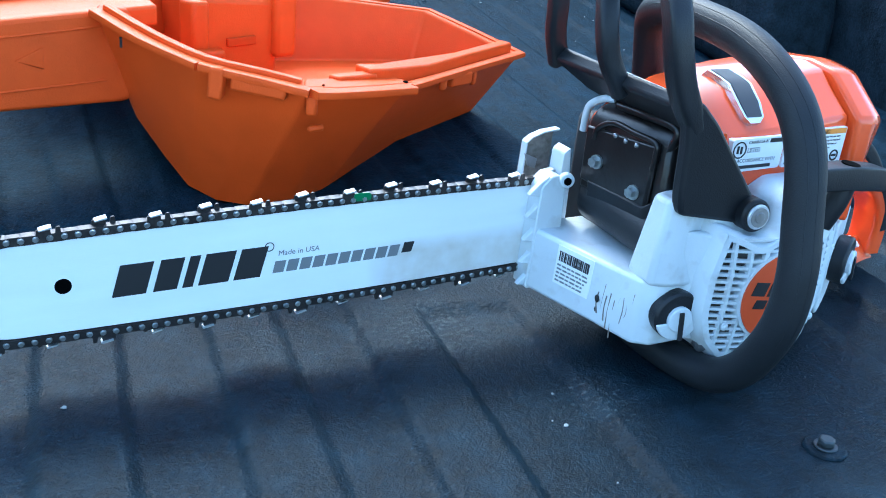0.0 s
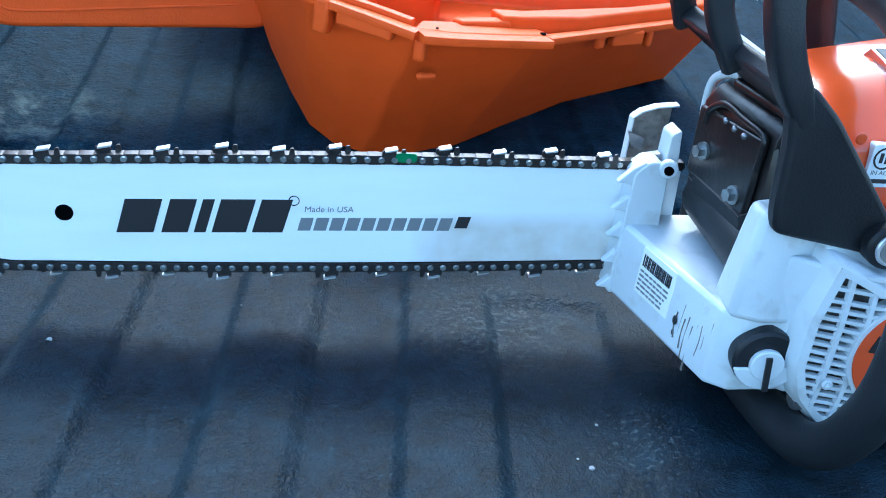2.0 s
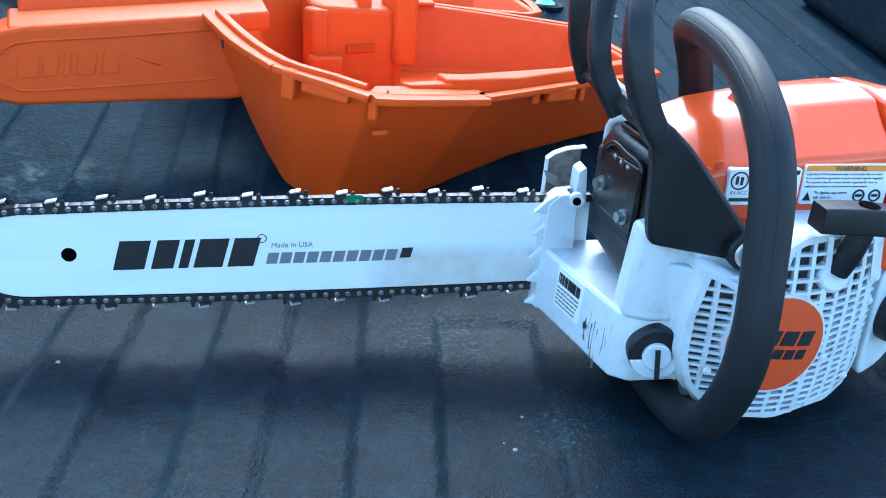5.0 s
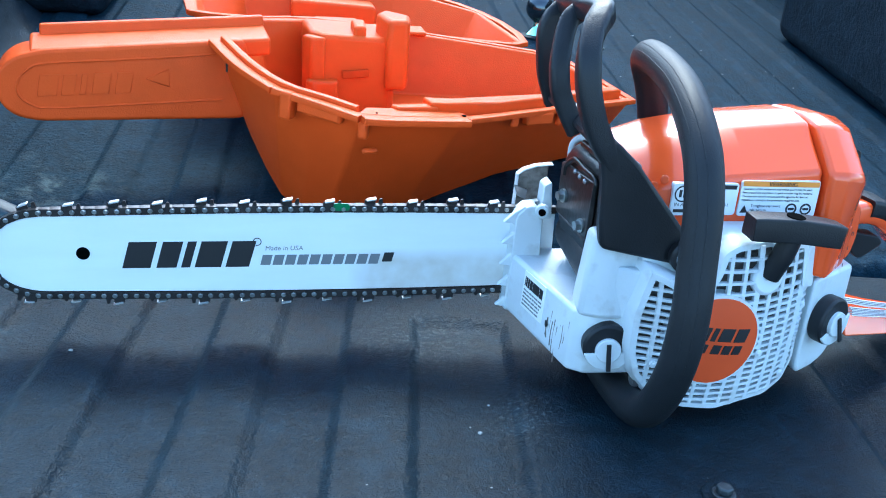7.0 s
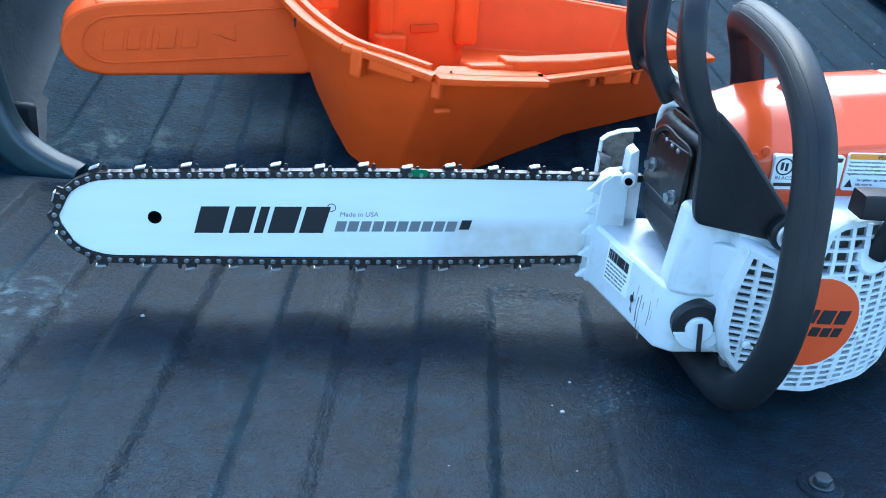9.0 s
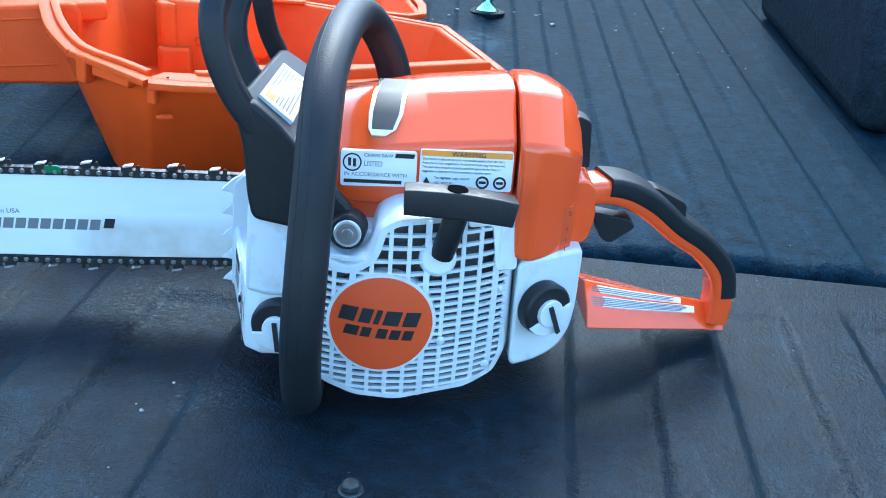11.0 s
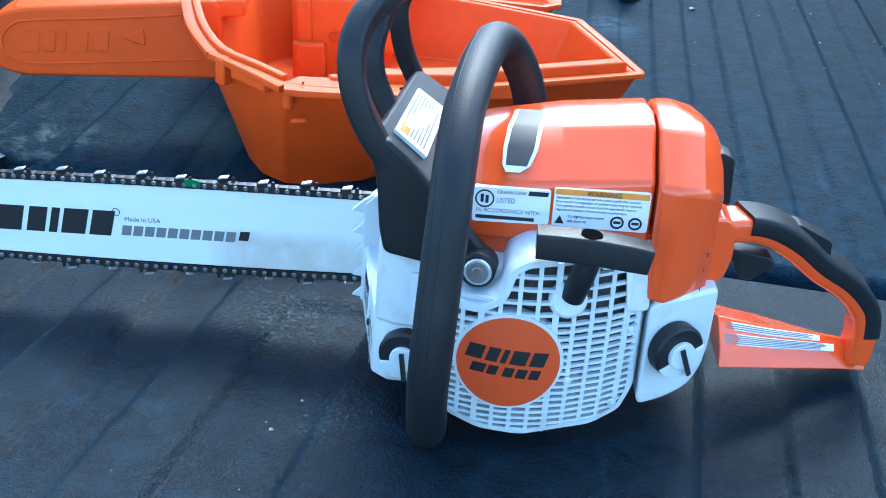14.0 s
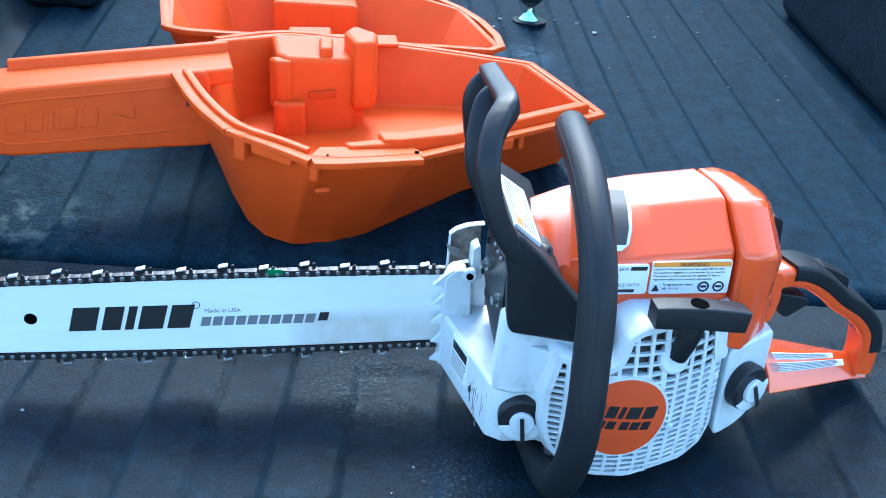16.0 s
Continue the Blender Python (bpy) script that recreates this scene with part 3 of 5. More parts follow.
rim_plate("corner_pad", [(0.226, 0.176, 0.1355), (0.236, 0.204, 0.1345), (0.276, 0.226, 0.1300), (0.330, 0.258, 0.1240), (0.344, 0.236, 0.1225), (0.300, 0.210, 0.1270), (0.258, 0.186, 0.1310)], 0.0012, 0.008)
rim_plate("low_step", [(0.268, 0.212, 0.130), (0.262, 0.222, 0.130), (0.305, 0.250, 0.127), (0.311, 0.236, 0.127)], 0.005, 0.008)
rim_plate("raised_step", [(0.303, 0.234, 0.127), (0.298, 0.256, 0.127), (0.326, 0.270, 0.124), (0.440, 0.320, 0.116), (0.540, 0.381, 0.110), (0.552, 0.374, 0.107), (0.462, 0.318, 0.1135), (0.380, 0.268, 0.120), (0.344, 0.256, 0.1235), (0.322, 0.243, 0.1255)], 0.0095, 0.014)

# moulded block inside that held the engine: body, side column, ribs, slot
def block(name, plan, low, high, slope=0.0, bevel=0.006, parent=None):
    bm = bmesh.new()
    loft(bm, [[(x, y, low) for x, y in plan], [(x, y, high - (x - 0.2) * slope) for x, y in plan]])
    return case_part(name, bm, parent=parent or case, bevel=bevel, segments=3)


holder = block("moulded_block", [(0.192, 0.428), (0.205, 0.408), (0.285, 0.420), (0.298, 0.450), (0.285, 0.515), (0.185, 0.505)], 0.05, 0.170, 0.06)
block("side_column", [(0.283, 0.410), (0.308, 0.415), (0.314, 0.455), (0.286, 0.490), (0.272, 0.460)], 0.105, 0.188, parent=holder)
block("corner_column", [(0.183, 0.423), (0.193, 0.404), (0.210, 0.404), (0.212, 0.430)], 0.105, 0.166, bevel=0.004, parent=holder)
block("top_rib", [(0.243, 0.420), (0.258, 0.422), (0.260, 0.470), (0.243, 0.470)], 0.150, 0.178, bevel=0.004, parent=holder)
block("step", [(0.188, 0.400), (0.196, 0.393), (0.226, 0.398), (0.226, 0.420), (0.190, 0.420)], 0.05, 0.118, bevel=0.004, parent=holder)
# slot drawn as a thin box, its inner shade put into the colour
bm = bmesh.new()
box(bm, (-0.016, -0.003, -0.0045), (0.016, 0.003, 0.0045), Matrix.Translation((0.246, 0.4125, 0.124)) @ Matrix.Rotation(0.15, 4, "Z") @ Matrix.Rotation(-0.06, 4, "Y"))
case_part("block_slot", bm, M_CASE_SHADED, parent=holder, bevel=0.001)
bm = bmesh.new()
box(bm, (0.205, 0.535, 0.150), (0.260, 0.580, 0.160))
box(bm, (0.130, 0.515, 0.152), (0.345, 0.560, 0.157))
case_part("hinge_strip", bm, parent=case, bevel=0.003)

# scabbard for the bar: a flat hollow box with rounded end
SN = Vector((-0.178, 0.984, 0.0))
SD = Vector((0.984, 0.178, 0.0))
S0 = Vector((0.104, 0.345, 0.0))


def scab(a, z, depth):
    return S0 + SD * a + SN * depth + Vector((0, 0, z))


def scab_outline(right=0.02):
    pts = [(right, 0.083), (-0.195, 0.084), (-0.216, 0.089), (-0.230, 0.101), (-0.236, 0.119), (-0.231, 0.139), (-0.216, 0.153), (-0.190, 0.160), (right, 0.172)]
    return rounded(pts, 0.012, 3)


bm = bmesh.new()
o = scab_outline()
loft(bm, [[scab(a, z, 0.058) for a, z in o], [scab(a, z, 0.004) for a, z in o], [scab(a * 0.985 - 0.003, 0.122 + (z - 0.122) * 0.93, 0.0) for a, z in o]])
scabbard = case_part("scabbard", bm, parent=case, bevel=0.002, segments=2)
def scab_top(a, z):
    return z + (a + 0.2) * 0.055


bm = bmesh.new()
loft(bm, [[scab(q, scab_top(q, z), d) for z, d in ((0.1585, 0.003), (0.1650, 0.048), (0.1650, 0.060), (0.140, 0.060), (0.140, 0.003))] for q in (-0.200, -0.10, 0.045)])
case_part("scabbard_ledge", bm, parent=scabbard, bevel=0.003, segments=2)
bm = bmesh.new()
loft(bm, [[scab(q, scab_top(q, z), d) for z, d in ((0.1745, 0.050), (0.1745, 0.061), (0.160, 0.061), (0.160, 0.046))] for q in (-0.190, -0.10, 0.045)])
case_part("scabbard_edge", bm, parent=scabbard, bevel=0.002, segments=2)


def groove(pts):
    """A raised bead on the scabbard's face."""
    bm = bmesh.new()
    sweep(bm, smooth_path([scab(a, z, -0.0002) for a, z in pts], 4), ring_section(0.0013, 8), up=tuple(SN))
    case_part("scabbard_bead", bm, parent=scabbard, smooth=True)


groove([(-0.008, 0.106), (-0.10, 0.102), (-0.182, 0.099), (-0.202, 0.103), (-0.213, 0.113), (-0.213, 0.127), (-0.202, 0.140), (-0.182, 0.146), (-0.10, 0.150), (-0.008, 0.156)])
for a0, a1 in ((-0.206, -0.187), (-0.183, -0.170), (-0.165, -0.159), (-0.153, -0.136), (-0.130, -0.114)):
    bm = bmesh.new()
    lean, up = 0.004, 0.03
    q = [(a0 + 0.010, 0.1125), (a1 + 0.010, 0.1125), (a1 + lean + 0.010, 0.1345), (a0 + lean + 0.010, 0.1345)]
    q = [(a, z + (a + 0.16) * up) for a, z in q]
    loft(bm, [[scab(a, z, 0.001) for a, z in q], [scab(a, z, -0.0012) for a, z in q]])
    case_part("embossed_block", bm, parent=scabbard, bevel=0.0006)
bm = bmesh.new()
q = [(-0.0886, 0.1290), (-0.0640, 0.1410), (-0.0640, 0.1190)]
loft(bm, [[scab(a, z, 0.001) for a, z in q], [scab(a * 0.98 - 0.0012, 0.1295 + (z - 0.1295) * 0.8, -0.0016) for a, z in q]])
case_part("embossed_arrow", bm, parent=scabbard, bevel=0.0005)
# lid, folded back behind
LID_RIM = [(0.050, 0.565, 0.162), (0.075, 0.545, 0.163), (0.115, 0.540, 0.162), (0.310, 0.550, 0.150), (0.410, 0.562, 0.142), (0.491, 0.582, 0.138), (0.457, 0.725, 0.152), (0.340, 0.800, 0.168), (0.10, 0.800, 0.178), (0.040, 0.690, 0.174)]
LID_LOW = [(0.090, 0.590, 0.050), (0.105, 0.575, 0.044), (0.135, 0.570, 0.042), (0.310, 0.585, 0.042), (0.390, 0.595, 0.046), (0.445, 0.610, 0.056), (0.415, 0.690, 0.060), (0.330, 0.760, 0.062), (0.12, 0.760, 0.062), (0.085, 0.680, 0.056)]
bm = bmesh.new()
shell(bm, LID_LOW, LID_RIM, wall=0.008, floor_rise=0.085)
lid = case_part("lid", bm, parent=case, bevel=0.003, segments=2, angle=14)
bm = bmesh.new()
sweep(bm, smooth_path(LID_RIM + LID_RIM[:1], 3), rounded([(-0.006, -0.006), (0.006, -0.006), (0.006, 0.001), (-0.006, 0.001)], 0.0016, 2), up=(0, 0, 1))
case_part("lid_flange", bm, parent=lid, smooth=True)
bm = bmesh.new()
prism_y(bm, rounded([(0.18, 0.08), (0.30, 0.08), (0.305, 0.150), (0.18, 0.155)], 0.01), 0.735, 0.79)
case_part("lid_pocket", bm, parent=lid, bevel=0.004)


# ---- chainsaw ----
saw = thing("chainsaw", "orange and pale grey petrol chainsaw resting on the tailgate liner", "chainsaw", (0.45, -0.06, 0.0))


def saw_part(name, bm, mat, label="", parent=None, **kw):
    bmesh.ops.translate(bm, verts=bm.verts, vec=(-0.45, 0.06, 0.0))
    return part(name, bm, mat, parent or saw, label, **kw)


def saw_words(name, body, size, x, y, z, mat, parent, shear=0.0, width=1.0, slope=0.0):
    m = Matrix.Translation((x - 0.45, y + 0.06, z)) @ Matrix.Rotation(slope, 4, "Y") @ FRONT
    return writing(name, body, size, m, mat, parent, shear, width)


# guide bar
def bar_half(x):
    """Half the bar's height along its length."""
    t = (x + 0.070) / 0.045
    nose = max(0.0, 1 - (1 - t) ** 2.3) ** 0.5 if t < 1 else 1.0
    return 0.0315 * nose * (1 + 0.07 * math.sin(math.pi * min(1, max(0, (x + 0.02) / 0.40))))


BAR_Z = 0.0712
xs = [-0.070 + 0.045 * (1 - math.cos(math.pi * i / 40)) for i in range(21)] + [-0.025 + 0.02 * i for i in range(1, 21)]
top = [(x, BAR_Z + bar_half(x)) for x in xs]
bottom = [(x, BAR_Z - bar_half(x)) for x in reversed(xs) if x > -0.069]
bm = bmesh.new()
prism_y(bm, top + bottom, -0.0018, 0.0018)
guide_bar = saw_part("guide_bar", bm, M_BAR, "bare steel guide bar with black print and scuffs", bevel=0.0005)
bm = bmesh.new()
disc(bm, (0.0, -0.0019, 0.072), (0, 1, 0), 0.0052, 0.0006, 28)
saw_part("bar_hole", bm, M_HOLE, "dark oil hole", guide_bar)

# chain
half_way = [(x, bar_half(x)) for x in xs]
loop = [(x, BAR_Z + h + 0.0035 * min(1, h / 0.02)) for x, h in half_way if x > -0.066]
loop = list(reversed(loop)) + [(-0.0745, BAR_Z)] + [(x, 2 * BAR_Z - z) for x, z in loop]
length = [0.0]
for a, b in zip(loop, loop[1:]):
    length.append(length[-1] + math.dist(a, b))


def on_chain(s):
    x, z = (float(np.interp(s, length, [p[i] for p in loop])) for i in (0, 1))
    x2, z2 = (float(np.interp(s + 0.002, length, [p[i] for p in loop])) for i in (0, 1))
    return x, z, math.atan2(z2 - z, x2 - x)


bm_links, bm_rivets = bmesh.new(), bmesh.new()
PITCH = 0.00826
count = int(length[-1] / PITCH)
for i in range(count):
    x, z, a = on_chain((i + 0.5) * PITCH)
    m = Matrix.Translation((x, 0, z)) @ Matrix.Rotation(-a, 4, "Y")
    ylo, yhi = (-0.0033, 0.0033) if i % 2 else (-0.0028, 0.0028)
    prof = rounded([(-0.0058, -0.0028), (0.0058, -0.0028), (0.0058, 0.0030), (-0.0058, 0.0030)], 0.0026, 3)
    loft(bm_links, [[m @ Vector((px, y, pz)) for px, pz in prof] for y in (ylo, yhi)])
    rm = m @ Matrix.Translation((PITCH / 2, -0.0036, 0)) @ Matrix.Rotation(math.pi / 2, 4, "X")
    bmesh.ops.create_cone(bm_rivets, cap_ends=True, segments=10, radius1=0.0023, radius2=0.0015, depth=0.0016, matrix=rm)
chain = saw_part("chain", bm_links, M_CHAIN, "oily dark saw chain", smooth=True)
saw_part("rivets", bm_rivets, M_BOLT_BRIGHT, "dull steel chain rivets", chain, smooth=True)


def cutter_mesh(side):
    """A chain cutter: a curved tooth with a flat top plate, and its depth gauge."""
    bm = bmesh.new()
    plate = rounded([(-0.0038, 0.0052), (0.0040, 0.0064), (0.0040, 0.0076), (-0.0038, 0.0062)], 0.0004, 1)
    y0, y1 = (-0.0048, 0.0006) if side < 0 else (-0.0006, 0.0048)
    loft(bm, [[(px, y, pz) for px, pz in plate] for y in (y0, y1)])
    return bm


def gauge_mesh(side):
    bm = bmesh.new()
    y = -0.0032 if side < 0 else 0.0018
    web = rounded([(-0.0055, 0.0), (-0.0052, 0.0058), (0.0030, 0.0064), (0.0034, 0.0022), (0.0056, 0.0020), (0.0064, 0.0066), (0.0088, 0.0070), (0.0096, 0.0)], 0.0008, 2)
    loft(bm, [[(px, yy, pz) for px, pz in web] for yy in (y, y + 0.0014)])
    return bm


def mesh_of(bm, name, mat):
    me = bpy.data.meshes.new(name)
    bmesh.ops.recalc_face_normals(bm, faces=bm.faces)
    bm.to_mesh(me)
    bm.free()
    me.materials.append(mat)
    return me


cutters = {s: mesh_of(cutter_mesh(s), "cutter", M_CHROME) for s in (-1, 1)}
gauges = {s: mesh_of(gauge_mesh(s), "depth_gauge", M_CHAIN) for s in (-1, 1)}
for k in range(count // 4 + 1):
    s = (4 * k + 2.3) * PITCH
    if s > length[-1] - 0.004:
        continue
    x, z, a = on_chain(s)
    side = -1 if k % 2 else 1
    m = Matrix.Translation((x - 0.45, 0.06, z)) @ Matrix.Rotation(math.pi - a, 4, "Y")
    for name, meshes in (("cutter", cutters), ("depth_gauge", gauges)):
        ob = new(name, meshes[side])
        ob.parent = chain
        ob.matrix_local = m

bm = bmesh.new()
prism_y(bm, rounded([(0.1935, 0.1075), (0.2065, 0.1072), (0.2065, 0.1130), (0.1935, 0.1133)], 0.0026, 3), -0.0040, -0.0030)
saw_part("marker_link", bm, M_GREEN, "green painted chain link", chain)

# bar print: brand marks as plain blocks, the maker's land in letters
def slab(bm, x0, x1, z0, z1, y, lean=0.0, t=0.00025):
    o = [(x0, z0), (x1, z0), (x1 + lean, z1), (x0 + lean, z1)]
    prism_y(bm, o, y - t, y)


for x0, x1 in ((0.0285, 0.0500), (0.0545, 0.0700), (0.0735, 0.0805), (0.0840, 0.1045), (0.1080, 0.1265)):
    bm = bmesh.new()
    slab(bm, x0, x1, 0.0590, 0.0812, -0.0019, 0.0065)
    saw_part("print_block", bm, M_INK, "", guide_bar)
for i in range(10):
    bm = bmesh.new()
    x0 = 0.1355 + 0.0096 * i
    slab(bm, x0, x0 + 0.0078, 0.0603, 0.0690, -0.0019, 0.0022)
    saw_part("print_block", bm, M_GREY_INK, "", guide_bar)
bm = bmesh.new()
slab(bm, 0.2330, 0.2410, 0.0620, 0.0700, -0.0019, 0.0022)
saw_part("print_block", bm, M_INK, "", guide_bar)
saw_words("bar_text", "Made in USA", 0.0054, 0.1395, -0.0020, 0.0730, M_GREY_INK, guide_bar, 0.1, 1.05)
bm = bmesh.new()
for i in range(24):
    a0, a1 = 2 * math.pi * i / 24, 2 * math.pi * (i + 1) / 24
    q = [(0.1335 + r * math.cos(a), 0.0805 + r * math.sin(a)) for r, a in ((0.0034, a0), (0.0034, a1), (0.0028, a1), (0.0028, a0))]
    prism_y(bm, q, -0.00215, -0.0019)
saw_part("print_ring", bm, M_INK, "", guide_bar)

# the bar and its chain sit a little skewed in the body
SET = Matrix.Translation((0.122 - 0.45, -0.001 + 0.06, 0.0675)) @ Matrix.Rotation(-0.0249, 4, "Z") @ Matrix.Rotation(-0.0292, 4, "Y") @ Matrix.Translation((0.45 - 0.1205, -0.06 + 0.0019, -0.067))
guide_bar.matrix_local = SET
chain.matrix_local = SET

# front of the crankcase and oil tank: slanting wall from the bar to the left side
bm = bmesh.new()
foot = [(0.337, -0.020), (0.352, -0.085), (0.360, -0.122), (0.372, -0.131), (0.405, -0.131), (0.42, -0.08), (0.42, -0.005), (0.35, -0.005)]
loft(bm, [[(x, y, 0.031) for x, y in foot], [(x + 0.002, y, 0.080) for x, y in foot]])
tank = saw_part("oil_tank", bm, M_WHITE, "pale grey oil tank housing with scratches", bevel=0.003, segments=3)
bm = bmesh.new()
loft(bm, [[(0.366, -0.098, 0.078), (0.362, -0.128, 0.078), (0.376, -0.135, 0.078), (0.405, -0.137, 0.078), (0.42, -0.09, 0.078)],
          [(0.366, -0.112, 0.142), (0.365, -0.130, 0.142), (0.376, -0.132, 0.143), (0.405, -0.122, 0.138), (0.42, -0.10, 0.143)]])
saw_part("crankcase_post", bm, M_WHITE, "", bevel=0.004, segments=3)
bm = bmesh.new()
prism_y(bm, rounded([(0.336, 0.030), (0.352, 0.031), (0.362, 0.080), (0.361, 0.112), (0.356, 0.122), (0.347, 0.122), (0.339, 0.114)], 0.003), -0.022, -0.004)
saw_part("bumper_mount", bm, M_WHITE, "", bevel=0.002)
for i in range(5):
    bm = bmesh.new()
    z = 0.034 + 0.0185 * i
    prism_y(bm, [(0.346, z - 0.006), (0.346, z + 0.014), (0.338, z + 0.009), (0.329, z), (0.336, z - 0.001)], -0.021, -0.016)
    saw_part("bumper_spike", bm, M_WHITE, "", bevel=0.0008)
bm = bmesh.new()
prism_y(bm, rounded([(0.346, 0.100), (0.3475, 0.137), (0.362, 0.143), (0.374, 0.144), (0.374, 0.100)], 0.003), 0.022, 0.026)
cover_side = saw_part("sprocket_cover", bm, M_OILY, "grey sprocket cover, oily inside", bevel=0.001)
bm = bmesh.new()
sweep(bm, [(0.346, 0.020, 0.098), (0.3470, 0.020, 0.136), (0.352, 0.020, 0.140), (0.362, 0.020, 0.1435), (0.376, 0.020, 0.145)], rounded([(-0.0007, -0.0035), (0.0007, -0.0035), (0.0007, 0.0035), (-0.0007, 0.0035)], 0.0005, 2), up=(0, 1, 0))
saw_part("cover_rim", bm, M_WHITE, "pale grey rim", cover_side)
bm = bmesh.new()
prism_y(bm, [(0.343, 0.129), (0.355, 0.124), (0.354, 0.116), (0.347, 0.119), (0.345, 0.124)], 0.012, 0.014)
saw_part("outer_spike", bm, M_STEEL, "", cover_side, bevel=0.0005)
bm = bmesh.new()
prism_y(bm, rounded([(0.361, 0.108), (0.362, 0.136), (0.368, 0.140), (0.371, 0.108)], 0.002), -0.012, 0.004)
saw_part("cover_web", bm, M_WHITE, "", cover_side, bevel=0.0015)
bm = bmesh.new()
disc(bm, (0.3590, -0.0235, 0.1190), (-0.3, -1, 0), 0.0058, 0.006, 24)
saw_part("screw_boss", bm, M_WHITE, "", saw, bevel=0.001)
bm = bmesh.new()
disc(bm, (0.3580, -0.0268, 0.1190), (-0.3, -1, 0), 0.0030, 0.001, 18)
saw_part("boss_hole", bm, M_HOLE, "dark screw hole", saw)
bm = bmesh.new()


def tank_face(y, z, lift):
    """A place on the tank's slanting front."""
    return Vector((0.337 + (-0.020 - y) * 0.2308 + 0.002 * (z - 0.031) / 0.049 - lift, y, z))


def tank_patch(bm, y0, y1, z0, z1, lift):
    loft(bm, [[tank_face(y, z, h) for y, z in ((y0, z0), (y1, z0), (y1, z1), (y0, z1))] for h in (-0.001, lift)])


tank_patch(bm, -0.046, -0.080, 0.047, 0.0775, 0.0006)
tank_label = saw_part("tank_label", bm, M_LABEL, "worn white label with bar code", tank)
rng = random.Random(11)
bm = bmesh.new()
y = -0.0485
while y > -0.077:
    w = rng.choice((0.0005, 0.0009, 0.0014))
    tank_patch(bm, y, y - w, 0.0655, 0.0735, 0.0009)
    y -= w + rng.choice((0.0005, 0.0009))
saw_part("bar_code", bm, M_INK, "", tank)
for k in range(5):
    bm = bmesh.new()
    z, y = 0.0630 - 0.0031 * k, -0.0480
    while y > -0.074:
        w = rng.uniform(0.0015, 0.0050)
        tank_patch(bm, y, y - w, z - 0.0013, z, 0.0009)
        y -= w + 0.0012
    saw_part("print_line", bm, M_GREY_INK, "", tank)
for k, (y, z) in enumerate(((-0.089, 0.052), (-0.088, 0.043), (-0.086, 0.0475))):
    bm = bmesh.new()
    bmesh.ops.create_icosphere(bm, subdivisions=2, radius=0.0026 - 0.0007 * k, matrix=Matrix.Translation((0.3525 + 0.001 * k, y, z)) @ Matrix.Diagonal((0.35, 0.9, 1.2, 1)))
    saw_part("chipped_paint", bm, M_VOID, "dark chip in the paint", tank)
for k in range(9):
    bm = bmesh.new()
    y = -0.089 - 0.0036 * k + rng.uniform(-0.001, 0.001)
    x = 0.337 + (-0.020 - y) * 0.2308
    z1 = rng.uniform(0.055, 0.073)
    z0 = z1 - rng.uniform(0.012, 0.030)
    dx = 0.002 * (z1 - 0.031) / 0.049
    sweep(bm, smooth_path([(x + dx, y, z1), (x + dx * 0.7, y - rng.uniform(-0.001, 0.001), (z0 + z1) / 2), (x + 0.002 * (z0 - 0.031) / 0.049, y + rng.uniform(-0.002, 0.002), z0)], 4), ring_section(rng.uniform(0.0003, 0.0007), 6), up=(0, 1, 0))
    saw_part("scuff", bm, M_OILY, "brown scuff line", tank)
bm = bmesh.new()
box(bm, (0.392, -0.10, 0.05), (0.56, 0.02, 0.160))
saw_part("engine_block", bm, M_VOID, "dark engine casting behind the covers", bevel=0.006)

# muffler: flat bolted shield with a raised, ribbed hood behind
bm = bmesh.new()
loft(bm, [[(0.3640, -0.022, 0.117), (0.3655, -0.095, 0.117), (0.3690, -0.097, 0.117), (0.3680, -0.020, 0.117)],
          [(0.3650, -0.020, 0.158), (0.3670, -0.095, 0.166), (0.3700, -0.097, 0.166), (0.3685, -0.018, 0.158)]])
muffler = saw_part("muffler", bm, M_MUFFLER, "glossy black enamelled muffler shield", bevel=0.0015, segments=2)
bm = bmesh.new()
loft(bm, [[(0.368, -0.016, 0.108), (0.370, -0.108, 0.104), (0.396, -0.112, 0.104), (0.396, -0.012, 0.108)],
          [(0.368, -0.016, 0.160), (0.3705, -0.106, 0.168), (0.396, -0.110, 0.168), (0.396, -0.012, 0.160)],
          [(0.374, -0.018, 0.172), (0.376, -0.102, 0.178), (0.398, -0.106, 0.178), (0.398, -0.014, 0.172)],
          [(0.384, -0.024, 0.178), (0.386, -0.096, 0.183), (0.400, -0.100, 0.183), (0.400, -0.020, 0.178)]])
saw_part("muffler_hood", bm, M_MUFFLER, "", muffler, bevel=0.004, segments=3)
for c in [(0.3662, -0.0527, 0.1605), (0.3662, -0.0646, 0.1603), (0.3662, -0.0766, 0.161)]:
    bm = bmesh.new()
    bmesh.ops.create_uvsphere(bm, u_segments=12, v_segments=8, radius=0.0021, matrix=Matrix.Translation(c))
    saw_part("shield_lug", bm, M_STEEL, "", muffler, smooth=True)
